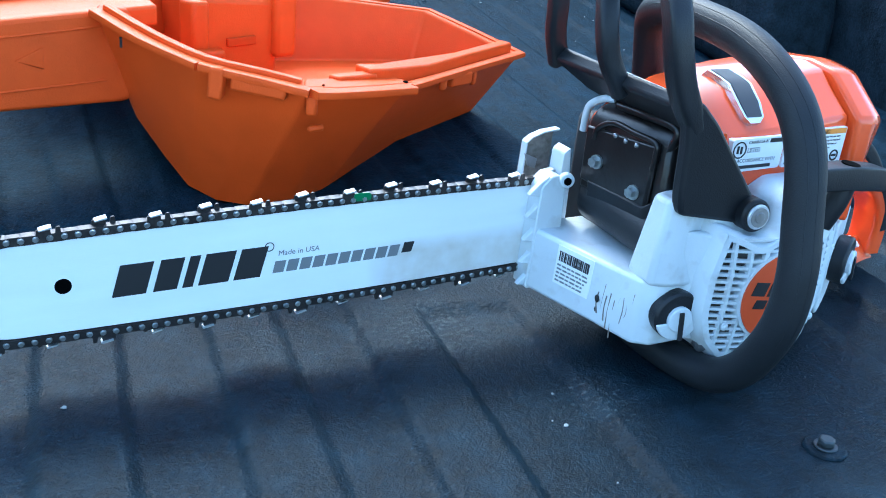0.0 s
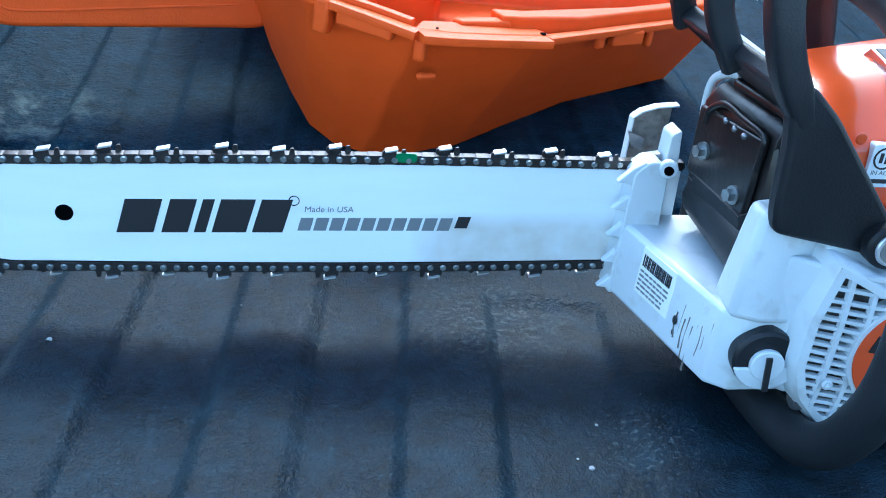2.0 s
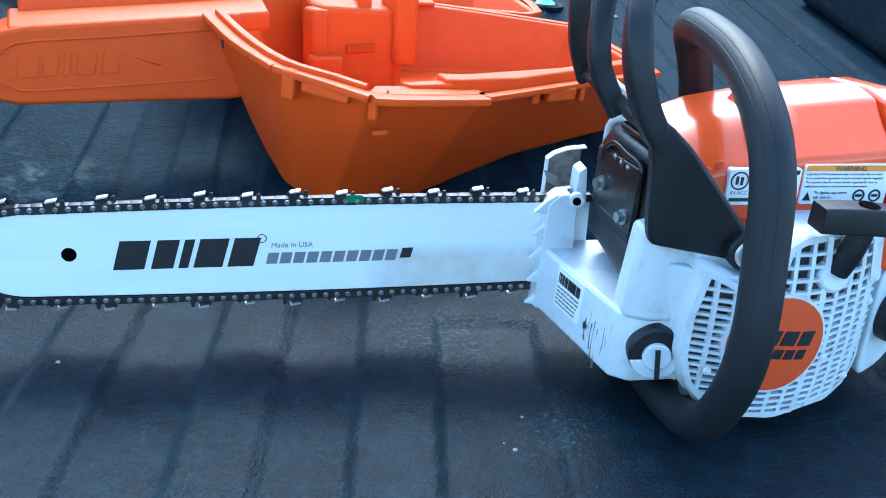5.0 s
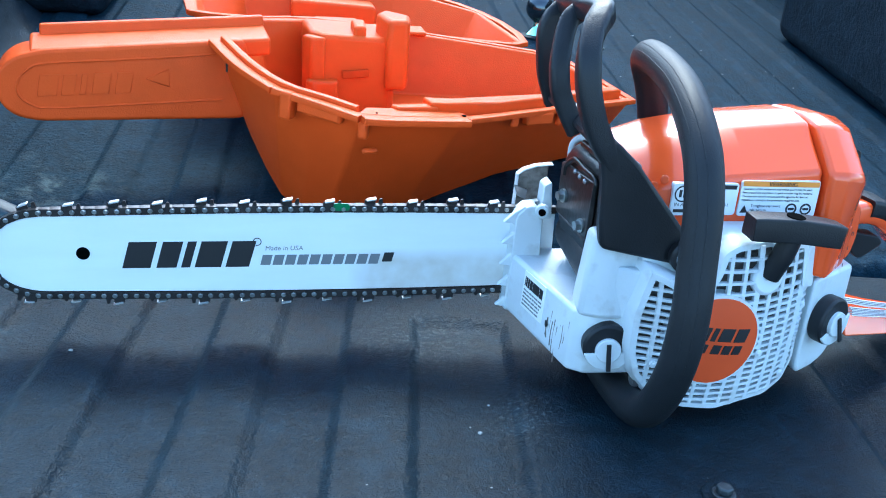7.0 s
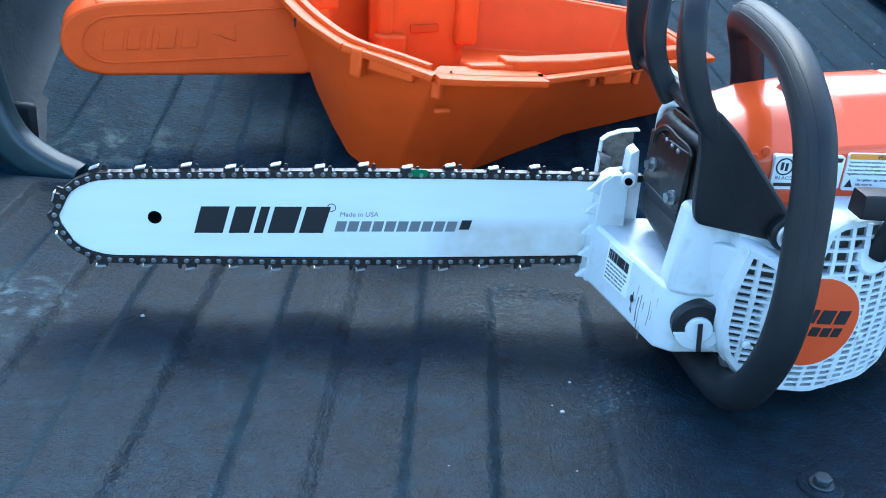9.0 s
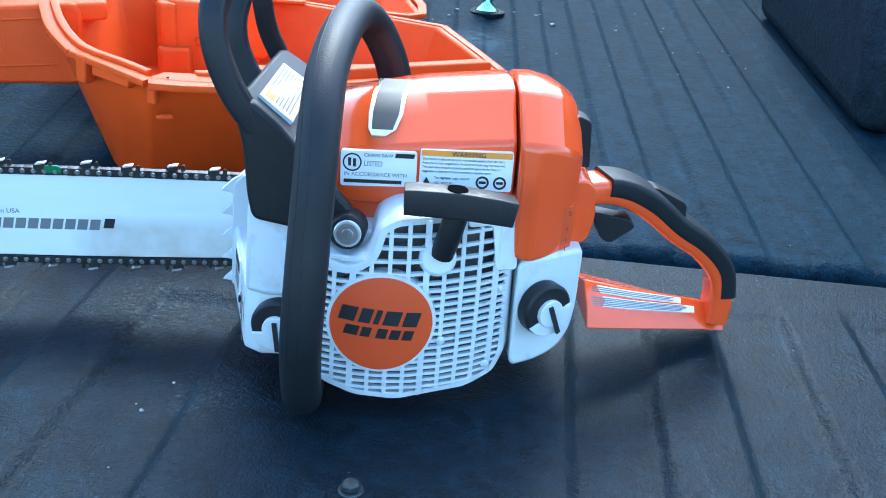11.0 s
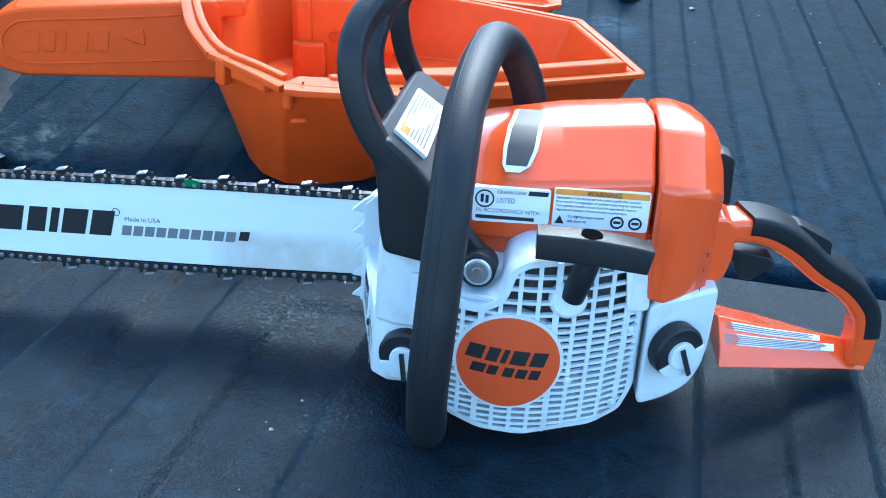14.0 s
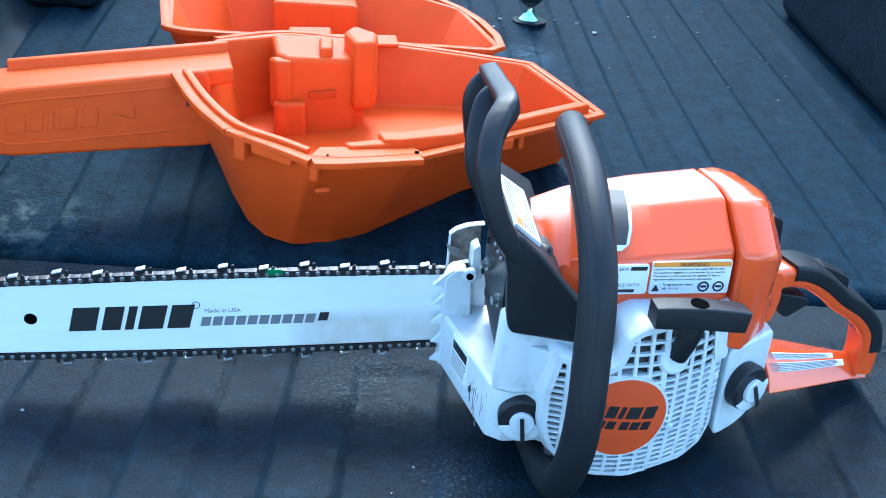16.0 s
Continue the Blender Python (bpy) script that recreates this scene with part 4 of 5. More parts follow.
for line, r in (([(0.3655, -0.0308, 0.1507), (0.3655, -0.0325, 0.1594), (0.3665, -0.0478, 0.1684), (0.3672, -0.0704, 0.1682), (0.368, -0.0932, 0.1678), (0.368, -0.0955, 0.1601), (0.368, -0.0945, 0.1484)], 0.0022),
                ([(0.374, -0.0412, 0.1789), (0.374, -0.0705, 0.1805), (0.374, -0.1003, 0.1816), (0.3735, -0.1069, 0.1758), (0.373, -0.0968, 0.1552), (0.372, -0.0913, 0.143)], 0.0030)):
    bm = bmesh.new()
    sweep(bm, smooth_path(line, 5), ring_section(r, 10), up=(1, 0, 0))
    saw_part("pressed_ridge", bm, M_MUFFLER, "", muffler, smooth=True)
bm = bmesh.new()
flap = [(0.3635, -0.0319, 0.1193), (0.3645, -0.0947, 0.1222), (0.369, -0.1073, 0.133), (0.374, -0.0943, 0.0905), (0.37, -0.0271, 0.0948)]
loft(bm, [flap, [(x + 0.003, y, z) for x, y, z in flap]])
saw_part("lower_flap", bm, M_BLACK, "dark bent heat shield flap", muffler, bevel=0.0012)
bm = bmesh.new()
sweep(bm, smooth_path([(0.384, -0.002, 0.150), (0.383, -0.006, 0.170), (0.385, -0.020, 0.1800), (0.388, -0.030, 0.1815)], 5), ring_section(0.0030, 10), up=(1, 0, 0))
saw_part("cylinder_shroud", bm, M_WHITE, "", saw, smooth=True)
bm = bmesh.new()
disc(bm, (0.383, -0.064, 0.100), (0.06, 1, 0), 0.019, 0.086, 28)
saw_part("muffler_body", bm, M_BLACK, "", muffler, smooth=True)
for c in ((0.3630, -0.040, 0.1365), (0.3648, -0.083, 0.1286)):
    bm = bmesh.new()
    disc(bm, c, (1, 0.2, 0), 0.0054, 0.002, 20)
    disc(bm, (c[0] - 0.0025, c[1], c[2]), (1, 0.2, 0), 0.0038, 0.005, 6)
    saw_part("bolt", bm, M_BOLT_BRIGHT, "bright steel hex bolt", muffler)

muffler.location = (0.0048, -0.004, 0.0035)


# caps
def cap(name, x, y, z, r, lean, twist=0.0):
    d = Vector((lean, -1, 0.0)).normalized()
    bm = bmesh.new()
    disc(bm, Vector((x, y, z)) + d * 0.004, d, r, 0.012, 36)
    ob = saw_part(name, bm, M_BLACK, "black screw cap with pale fold-down tab", bevel=0.002)
    bm = bmesh.new()
    disc(bm, Vector((x, y, z - 0.001)) + d * 0.0115, d, r * 0.52, 0.004, 28)
    saw_part("tab", bm, M_WHITE, "pale grey tab", ob, bevel=0.0008)
    q = d.to_track_quat("Z", "Y").to_matrix().to_4x4() @ Matrix.Rotation(twist, 4, "Z")
    bm = bmesh.new()
    arc = [(r * 0.98 * math.cos(t), r * 0.98 * math.sin(t)) for t in [math.pi * (1.06 + 0.88 * i / 14) for i in range(15)]]
    loft(bm, [[Vector((x, y, z)) + d * h + q.to_3x3() @ Vector((a, b, 0)) for a, b in arc] for h in (0.009, 0.0115)])
    saw_part("tab_wing", bm, M_WHITE, "pale grey tab", ob, bevel=0.0008)
    bm = bmesh.new()
    box(bm, (-0.0016, -r * 0.9, 0.0), (0.0016, r * 0.28, 0.0016), Matrix.Translation(Vector((x, y, z)) + d * 0.0135) @ q)
    saw_part("slot", bm, M_INK, "", ob)
    return ob


cap("oil_cap", 0.3862, -0.130, 0.0575, 0.0182, -0.15, radians(6))
cap("fuel_cap", 0.5650, -0.1165, 0.0700, 0.0192, 0.55, radians(22))

# starter cover, domed, with a slotted grille
def face_y(x, z):
    return -0.163 + 4.5 * (x - 0.452) ** 2 + 1.6 * (z - 0.075) ** 2


COVER = rounded([(0.402, 0.126), (0.394, 0.090), (0.394, 0.060), (0.400, 0.040), (0.415, 0.0235), (0.437, 0.0155), (0.465, 0.0125), (0.516, 0.0150), (0.536, 0.0215), (0.5430, 0.038), (0.5435, 0.142), (0.52, 0.148), (0.462, 0.148), (0.450, 0.141), (0.4445, 0.122), (0.431, 0.1145), (0.417, 0.121)], 0.005)
cx, cz = 0.472, 0.086


def inset(outline, d):
    out = []
    n = len(outline)
    for i in range(n):
        a, b, c = Vector(outline[i - 1]), Vector(outline[i]), Vector(outline[(i + 1) % n])
        t = (c - a).normalized()
        nrm = Vector((t.y, -t.x))
        if nrm.dot(Vector((cx, cz)) - b) < 0:
            nrm = -nrm
        out.append(tuple(b + nrm * d))
    return out


bm = bmesh.new()
inner = inset(COVER, 0.007)
loft(bm, [[(x, -0.104, z) for x, z in COVER], [(x, face_y(x, z) + 0.006, z) for x, z in COVER],
          [(x, face_y(x, z), z) for x, z in inset(COVER, 0.003)], [(x, face_y(x, z), z) for x, z in inner],
          [(x, face_y(x, z) + 0.006, z) for x, z in inner]], cap1=False)
cover = saw_part("starter_cover", bm, M_WHITE, "pale grey starter cover with slotted grille", bevel=0.001, segments=2)
# added sheet behind the slats, coloured for the dim gaps between them
bm = bmesh.new()
prism_y(bm, inset(COVER, 0.005), lambda x, z: face_y(x, z) + 0.010, lambda x, z: face_y(x, z) + 0.014)
saw_part("cover_backing", bm, M_DULL, "", cover)

# grille bars over the opening, following the dome
BADGE = (0.4545, 0.0745)
BADGE_R = 0.0335


def inside(x, z, outline):
    hit = False
    for (x0, z0), (x1, z1) in zip(outline, outline[1:] + outline[:1]):
        if (z0 > z) != (z1 > z) and x < (x1 - x0) * (z - z0) / (z1 - z0) + x0:
            hit = not hit
    return hit


def grille_bar(bm, a, b, wide, flat):
    """A thin bar between two points (x, z) of the dome."""
    n = 6
    loops = []
    for i in range(n + 1):
        t = i / n
        x, z = a[0] + (b[0] - a[0]) * t, a[1] + (b[1] - a[1]) * t
        y = face_y(x, z) + 0.0004
        dx, dz = (wide / 2, 0) if flat else (0, wide / 2)
        loops.append([(x - dx, y, z - dz), (x + dx, y, z + dz), (x + dx, y + 0.0032, z + dz), (x - dx, y + 0.0032, z - dz)])
    loft(bm, loops)


hole_edge = inset(COVER, 0.0055)
rows_low = [0.0188 + 0.0052 * i for i in range(17)]
rows_high = [0.1090, 0.1172, 0.1254, 0.1336]
cols = [0.3990 + 0.0118 * i for i in range(13)]
for z in rows_low + rows_high:
    xs_in = [x for x in np.linspace(0.385, 0.55, 130) if inside(x, z, hole_edge)]
    if not xs_in:
        continue
    bm = bmesh.new()
    grille_bar(bm, (xs_in[0] - 0.001, z + 0.001), (xs_in[-1] + 0.001, z - 0.001), 0.0021, False)
    saw_part("grille_slat", bm, M_WHITE, "", cover)
for i, x in enumerate(cols):
    zs_in = [z for z in np.linspace(0.01, 0.15, 130) if inside(x, z, hole_edge)]
    if not zs_in:
        continue
    bm = bmesh.new()
    grille_bar(bm, (x, zs_in[0] - 0.001), (x + 0.001, zs_in[-1] + 0.001), 0.0028 if i % 4 != 3 else 0.0040, True)
    saw_part("grille_post", bm, M_WHITE, "", cover)


def dome_disc(bm, c, r, lift, depth, seg=48, squash=1.0):
    ring = [(c[0] + r * math.cos(2 * math.pi * i / seg), c[1] + r * squash * math.sin(2 * math.pi * i / seg)) for i in range(seg)]
    loops = [[(x, face_y(x, z) + depth, z) for x, z in ring], [(x, face_y(x, z) - lift, z) for x, z in ring]]
    for k in (0.66, 0.33):
        loops.append([(c[0] + (x - c[0]) * k, face_y(c[0] + (x - c[0]) * k, c[1] + (z - c[1]) * k) - lift, c[1] + (z - c[1]) * k) for x, z in ring])
    loft(bm, loops)


bm = bmesh.new()
dome_disc(bm, BADGE, BADGE_R + 0.0022, 0.0006, 0.010)
saw_part("badge_ring", bm, M_WHITE, "", cover, smooth=True)
bm = bmesh.new()
dome_disc(bm, BADGE, BADGE_R, 0.0014, 0.004)
badge = saw_part("badge", bm, M_BADGE, "round orange badge with black print", cover, smooth=True)


def badge_block(x0, x1, z0, z1, lean=0.003):
    bm = bmesh.new()
    drop = -0.10
    o = [(x0, z0 + (x0 - BADGE[0]) * drop), (x1, z0 + (x1 - BADGE[0]) * drop), (x1 + lean, z1 + (x1 - BADGE[0]) * drop), (x0 + lean, z1 + (x0 - BADGE[0]) * drop)]
    prism_y(bm, o, lambda x, z: face_y(x, z) - 0.0019, lambda x, z: face_y(x, z) - 0.0012)
    saw_part("badge_print", bm, M_INK, "", cover)


for x0, x1 in ((0.4265, 0.4370), (0.4395, 0.4470), (0.4492, 0.4528), (0.4552, 0.4655), (0.4680, 0.4775)):
    badge_block(x0, x1, 0.0755, 0.0855)
for x0, x1 in ((0.4300, 0.4390), (0.4408, 0.4470), (0.4510, 0.4575), (0.4595, 0.4660), (0.4680, 0.4745)):
    badge_block(x0, x1, 0.0655, 0.0722, 0.002)

# plain panel at the upper rear corner of the cover
bm = bmesh.new()
panel = rounded([(0.5290, 0.104), (0.5445, 0.100), (0.5445, 0.1465), (0.5080, 0.1470), (0.5080, 0.1370), (0.5250, 0.1350)], 0.003)
prism_y(bm, panel, lambda x, z: face_y(x, z) - 0.0006, lambda x, z: face_y(x, z) + 0.008)
saw_part("cover_panel", bm, M_WHITE, "", cover, bevel=0.0006)

# rope boss, cover screws
bm = bmesh.new()
disc(bm, (0.489, face_y(0.489, 0.118) + 0.002, 0.119), (0.10, -1, 0.25), 0.0128, 0.006, 32, 0.0118)
saw_part("rope_boss", bm, M_WHITE, "", cover, bevel=0.002)
for c in ((0.4135, 0.0535), (0.4940, 0.0605), (0.5325, 0.0900), (0.5270, 0.0330)):
    bm = bmesh.new()
    disc(bm, (c[0], face_y(*c) - 0.0005, c[1]), (0, -1, 0), 0.0030, 0.002, 20)
    disc(bm, (c[0], face_y(*c) - 0.0012, c[1]), (0, -1, 0), 0.0016, 0.002, 12)
    saw_part("screw_boss", bm, M_WHITE, "", cover, bevel=0.0006)
bm = bmesh.new()
disc(bm, (0.4085, -0.142, 0.0330), (-0.3, -1, 0), 0.0048, 0.006, 18)
disc(bm, (0.4080, -0.146, 0.0330), (-0.3, -1, 0), 0.0030, 0.003, 6)
saw_part("cover_screw", bm, M_STEEL, "dull steel screw", cover)
bm = bmesh.new()
loft(bm, [[(0.386, -0.128, 0.036), (0.402, -0.140, 0.036), (0.410, -0.13, 0.036)], [(0.383, -0.128, 0.100), (0.401, -0.143, 0.100), (0.412, -0.13, 0.100)],
          [(0.385, -0.128, 0.118), (0.403, -0.142, 0.118), (0.412, -0.13, 0.118)]])
saw_part("cover_flank", bm, M_WHITE, "", cover, bevel=0.002)

bm = bmesh.new()
prism_y(bm, rounded([(0.4000, 0.088), (0.4700, 0.088), (0.4700, 0.126), (0.4030, 0.133)], 0.003), -0.1345, -0.100)
saw_part("cover_shoulder", bm, M_WHITE, "", cover, bevel=0.002)

# pull grip
bm = bmesh.new()
sweep(bm, smooth_path([(0.4915, -0.151, 0.121), (0.4955, -0.155, 0.137), (0.499, -0.156, 0.152)], 4), ring_section(0.0078, 18), up=(1, 0, 0))
grip = saw_part("starter_grip", bm, M_BLACK, "black plastic pull grip", smooth=True)
bm = bmesh.new()
sec = rounded([(-0.0096, -0.0088), (0.0096, -0.0088), (0.0086, 0.0082), (-0.0086, 0.0082)], 0.0018, 3)
sweep(bm, [(0.4655, -0.156, 0.1605), (0.473, -0.156, 0.1605), (0.500, -0.156, 0.1595), (0.525, -0.155, 0.1560), (0.5345, -0.154, 0.1540)], sec, up=(0, 0, 1),
      scale=lambda t: 0.95 + 0.06 * math.sin(math.pi * t))
saw_part("grip_bar", bm, M_BLACK, "", grip, bevel=0.0012, segments=3)
bm = bmesh.new()
disc(bm, (0.4985, -0.157, 0.1678), (0.10, -0.05, 1), 0.0066, 0.0010, 28)
saw_part("rope_hole", bm, M_HOLE, "dark hollow for the rope knot", grip)
# top cowl
def cowl_section(x, low, side, shoulder, high, back, crown):
    """One rib of the cowl from the left flank over the top to the far side."""
    return [(x, side, low), (x, side - 0.001, low + (shoulder - low) * 0.5), (x, side + 0.0005, shoulder - 0.012), (x, side + 0.020, shoulder + 0.003), (x, side + 0.034, high - 0.003),
            (x, (side + back) / 2 - 0.005, high), (x, back - 0.02, high - crown), (x, back, high - crown - 0.02), (x, back + 0.003, low)]


bm = bmesh.new()
loft(bm, [cowl_section(0.391, 0.150, -0.105, 0.177, 0.187, 0.000, 0.006), cowl_section(0.404, 0.142, -0.1115, 0.182, 0.193, 0.002, 0.006),
          cowl_section(0.430, 0.140, -0.1145, 0.188, 0.202, 0.004, 0.006), cowl_section(0.480, 0.138, -0.115, 0.194, 0.2115, 0.004, 0.006), cowl_section(0.5385, 0.130, -0.115, 0.199, 0.2175, 0.004, 0.006)])
cowl = saw_part("top_cowl", bm, M_ORANGE, "glossy orange engine cowl", smooth=True, bevel=0.003, segments=3)

cowl.data.set_sharp_from_angle(angle=radians(16))


def filter_section(x, low, foot, side, shoulder, high, back):
    """A rib of the filter cover: the flank runs from foot, below, to side, at the shoulder."""
    return [(x, foot, low), (x, foot + (side - foot) * 0.42, low + (shoulder - low) * 0.5), (x, side, shoulder - 0.012), (x, side + 0.018, shoulder + 0.003), (x, side + 0.034, high - 0.003),
            (x, (side + back) / 2 - 0.005, high), (x, back - 0.02, high - 0.006), (x, back, high - 0.026), (x, back + 0.003, low)]


bm = bmesh.new()
loft(bm, [filter_section(0.5400, 0.108, -0.1245, -0.1230, 0.199, 0.2178, 0.004), filter_section(0.552, 0.106, -0.1265, -0.1250, 0.199, 0.2182, 0.004), filter_section(0.555, 0.105, -0.1235, -0.1250, 0.199, 0.2182, 0.004),
          filter_section(0.569, 0.1025, -0.1090, -0.1195, 0.196, 0.2150, 0.002), filter_section(0.579, 0.1005, -0.0990, -0.1080, 0.190, 0.2080, -0.002), filter_section(0.5865, 0.0990, -0.0900, -0.0960, 0.182, 0.1960, -0.008)])
shroud = saw_part("filter_cover", bm, M_ORANGE, "glossy orange air filter cover", smooth=True, bevel=0.004, segments=3)
shroud.data.set_sharp_from_angle(angle=radians(24))
bm = bmesh.new()
prism_y(bm, rounded([(0.425, 0.118), (0.56, 0.118), (0.56, 0.15), (0.42, 0.15)], 0.003), -0.112, 0.02)
saw_part("cowl_skirt", bm, M_ORANGE, "", cowl)

# stickers
bm = bmesh.new()
prism_y(bm, rounded([(0.4240, 0.1525), (0.4735, 0.1535), (0.4735, 0.1775), (0.4240, 0.1765)], 0.0025), -0.1172, -0.1110)
sticker = saw_part("listing_sticker", bm, M_LABEL, "white listing sticker with black print", cowl)
Y = -0.1173
bm = bmesh.new()
for i in range(28):
    a0, a1 = 2 * math.pi * i / 28, 2 * math.pi * (i + 1) / 28
    q = [(0.4315 + r * math.cos(a), 0.1690 + r * math.sin(a)) for r, a in ((0.0062, a0), (0.0062, a1), (0.0052, a1), (0.0052, a0))]
    prism_y(bm, q, Y - 0.0003, Y)
slab(bm, 0.4288, 0.4308, 0.1665, 0.1720, Y)
slab(bm, 0.4320, 0.4340, 0.1660, 0.1715, Y)
saw_part("mark_ring", bm, M_INK, "", cowl)
saw_words("sticker_text", "CHAIN SAW", 0.0034, 0.4390, Y, 0.1730, M_INK, cowl)
saw_words("sticker_text", "LISTED", 0.0050, 0.4390, Y, 0.1667, M_GREY_INK, cowl, 0, 0.8)
saw_words("sticker_text", "IN ACCORDANCE WITH", 0.0037, 0.4262, Y, 0.1597, M_GREY_INK, cowl, 0, 1.0)
bm = bmesh.new()
slab(bm, 0.4590, 0.4715, 0.1730, 0.1760, Y, 0.0006)
slab(bm, 0.4262, 0.4640, 0.1550, 0.1574, Y)
saw_part("print_line", bm, M_INK, "", cowl)
bm = bmesh.new()
prism_y(bm, rounded([(0.4755, 0.1530), (0.5365, 0.1530), (0.5365, 0.1805), (0.4755, 0.1795)], 0.002), -0.1172, -0.1150)
saw_part("warning_sticker", bm, M_LABEL, "white and orange warning sticker", cowl)
bm = bmesh.new()
slab(bm, 0.4763, 0.5357, 0.1756, 0.1796, Y)
saw_part("sticker_band", bm, M_LABEL_ORANGE, "", cowl)
saw_words("sticker_text", "WARNING", 0.0046, 0.4960, Y - 0.0004, 0.1760, M_INK, cowl)
lines = ("Operation of this equipment may create sparks that can start", "fires around dry vegetation. A spark arrester may be required.",
         "The operator should contact local fire agencies for laws or", "regulations relating to fire prevention requirements.")
for i, words in enumerate(lines):
    saw_words("sticker_text", words, 0.00235, 0.4770, Y, 0.1729 - 0.0028 * i, M_INK, cowl, 0, 0.92)
for i, words in enumerate(("To tighten cap: insert", "tab, turn to")):
    saw_words("sticker_text", words, 0.0027, 0.4850, Y, 0.1600 - 0.0032 * i, M_INK, cowl)
for x in (0.5125, 0.5240):
    bm = bmesh.new()
    for i in range(20):
        a0, a1 = 2 * math.pi * i / 20, 2 * math.pi * (i + 1) / 20
        q = [(x + 0.0045 + r * math.cos(a), 0.1588 + r * math.sin(a)) for r, a in ((0.0044, a0), (0.0044, a1), (0.0031, a1), (0.0031, a0))]
        prism_y(bm, q, Y - 0.0003, Y)
    slab(bm, x + 0.0022, x + 0.0068, 0.1580, 0.1597, Y)
    saw_part("sticker_drawing", bm, M_INK, "", cowl)
bm = bmesh.new()
prism_y(bm, [(0.4772, 0.1555), (0.4832, 0.1555), (0.4802, 0.1612)], Y - 0.0003, Y)
saw_part("warning_mark", bm, M_INK, "", cowl)

# silver model plate over the shoulder of the cowl
bm = bmesh.new()


def plate(bm, inner, lift):
    pts = [(-0.1090, 0.1840), (-0.1050, 0.1872), (-0.0950, 0.1948), (-0.0808, 0.2045), (-0.0700, 0.2062), (-0.0540, 0.2078)]
    w0 = 0.0112 - inner
    loops = []
    for i, (y, z) in enumerate(pts):
        w = w0 * (0.40 if i == 0 else 0.80 if i == 1 else 1.0)
        x = 0.4480 + 0.010 * i / 5
        rise = 0.0016 + lift * 0.5
        loops.append([(x - w, y - rise, z + rise), (x + w, y - rise, z + rise), (x + w, y + 0.004, z - 0.004), (x - w, y + 0.004, z - 0.004)])
    if inner:
        loops = loops[1:]
    loft(bm, loops)


plate(bm, 0.0, 0.0)
saw_part("model_plate", bm, M_SILVER, "silver foil plate with black field", cowl, smooth=True)
bm = bmesh.new()
plate(bm, 0.0026, 0.0007)
saw_part("plate_field", bm, M_INK, "", cowl, smooth=True)
for c in ((0.418, 0.178), (0.411, 0.173)):
    bm = bmesh.new()
    bmesh.ops.create_cone(bm, cap_ends=True, segments=20, radius1=0.0036, radius2=0.0030, depth=0.0008,
                          matrix=Matrix.Translation((c[0], -0.1132 + (0.418 - c[0]) * 0.12, c[1])) @ Matrix.Rotation(math.pi / 2, 4, "X"))
    saw_part("cowl_dimple", bm, M_ORANGE, "", cowl, bevel=0.0004)

# rear: fuel tank, switch, handle
bm = bmesh.new()
prism_y(bm, rounded([(0.545, 0.025), (0.566, 0.0245), (0.582, 0.029), (0.591, 0.042), (0.594, 0.060), (0.595, 0.106), (0.545, 0.106)], 0.007), lambda x, z: -0.1290 + (x - 0.541) * 0.62, 0.0)
saw_part("fuel_tank", bm, M_WHITE, "pale grey fuel tank", bevel=0.003, segments=3)
bm = bmesh.new()
prism_y(bm, rounded([(0.586, 0.158), (0.597, 0.156), (0.595, 0.190), (0.585, 0.194)], 0.003), -0.070, -0.050)
saw_part("filter_latch", bm, M_BLACK, "black twist latch", shroud, bevel=0.002)
bm = bmesh.new()
prism_y(bm, rounded([(0.5765, 0.1030), (0.5850, 0.1030), (0.5840, 0.1380), (0.5758, 0.1380)], 0.001), lambda x, z: -0.1018 + (x - 0.5765) * 0.95 - (z - 0.103) * 0.08, -0.085)
sw = saw_part("switch_scale", bm, M_BADGE, "", shroud)
for z, words in ((0.1375, "0"), (0.1255, "I"), (0.1170, "\\"), (0.1105, "I")):
    saw_words("switch_text", words, 0.0045, 0.5790, -0.1025 - (z - 0.103) * 0.08, z - 0.004, M_INK, shroud)
def foot_section(x, yf, zf, ym, zm, yt, zt, yb):
    return [(x, yf, zf), (x, ym, zm), (x, yt, zt), (x, yb, zt - 0.014), (x, yb, zf)]


bm = bmesh.new()
loft(bm, [foot_section(0.605, -0.0930, 0.0400, -0.0850, 0.0530, -0.0640, 0.0670, -0.020), foot_section(0.645, -0.0740, 0.0310, -0.0640, 0.0410, -0.0480, 0.0530, -0.006),
          foot_section(0.706, -0.0440, 0.0170, -0.0350, 0.0260, -0.0240, 0.0350, 0.002), foot_section(0.731, -0.0335, 0.0110, -0.0280, 0.0170, -0.0200, 0.0280, 0.004)])
rear = saw_part("rear_handle", bm, M_ORANGE, "orange loop handle with black grip", bevel=0.003, segments=3)
upper = smooth_path([(0.588, -0.066, 0.1360), (0.607, -0.060, 0.1390), (0.628, -0.054, 0.1345), (0.650, -0.047, 0.1215), (0.672, -0.041, 0.1035), (0.697, -0.033, 0.0860), (0.7165, -0.027, 0.0640), (0.7225, -0.025, 0.0400), (0.7215, -0.025, 0.0200)], 6)
bm = bmesh.new()
sec = rounded([(-0.0090, -0.0150), (0.0090, -0.0150), (0.0090, 0.0150), (-0.0090, 0.0150)], 0.0055, 4)
sweep(bm, upper, sec, up=(0, 1, 0))
saw_part("loop", bm, M_ORANGE, "", rear, smooth=True)
bm = bmesh.new()
over = [Vector(p) + Vector((0.0032, 0, 0.0044)) for p in upper[6:43]]
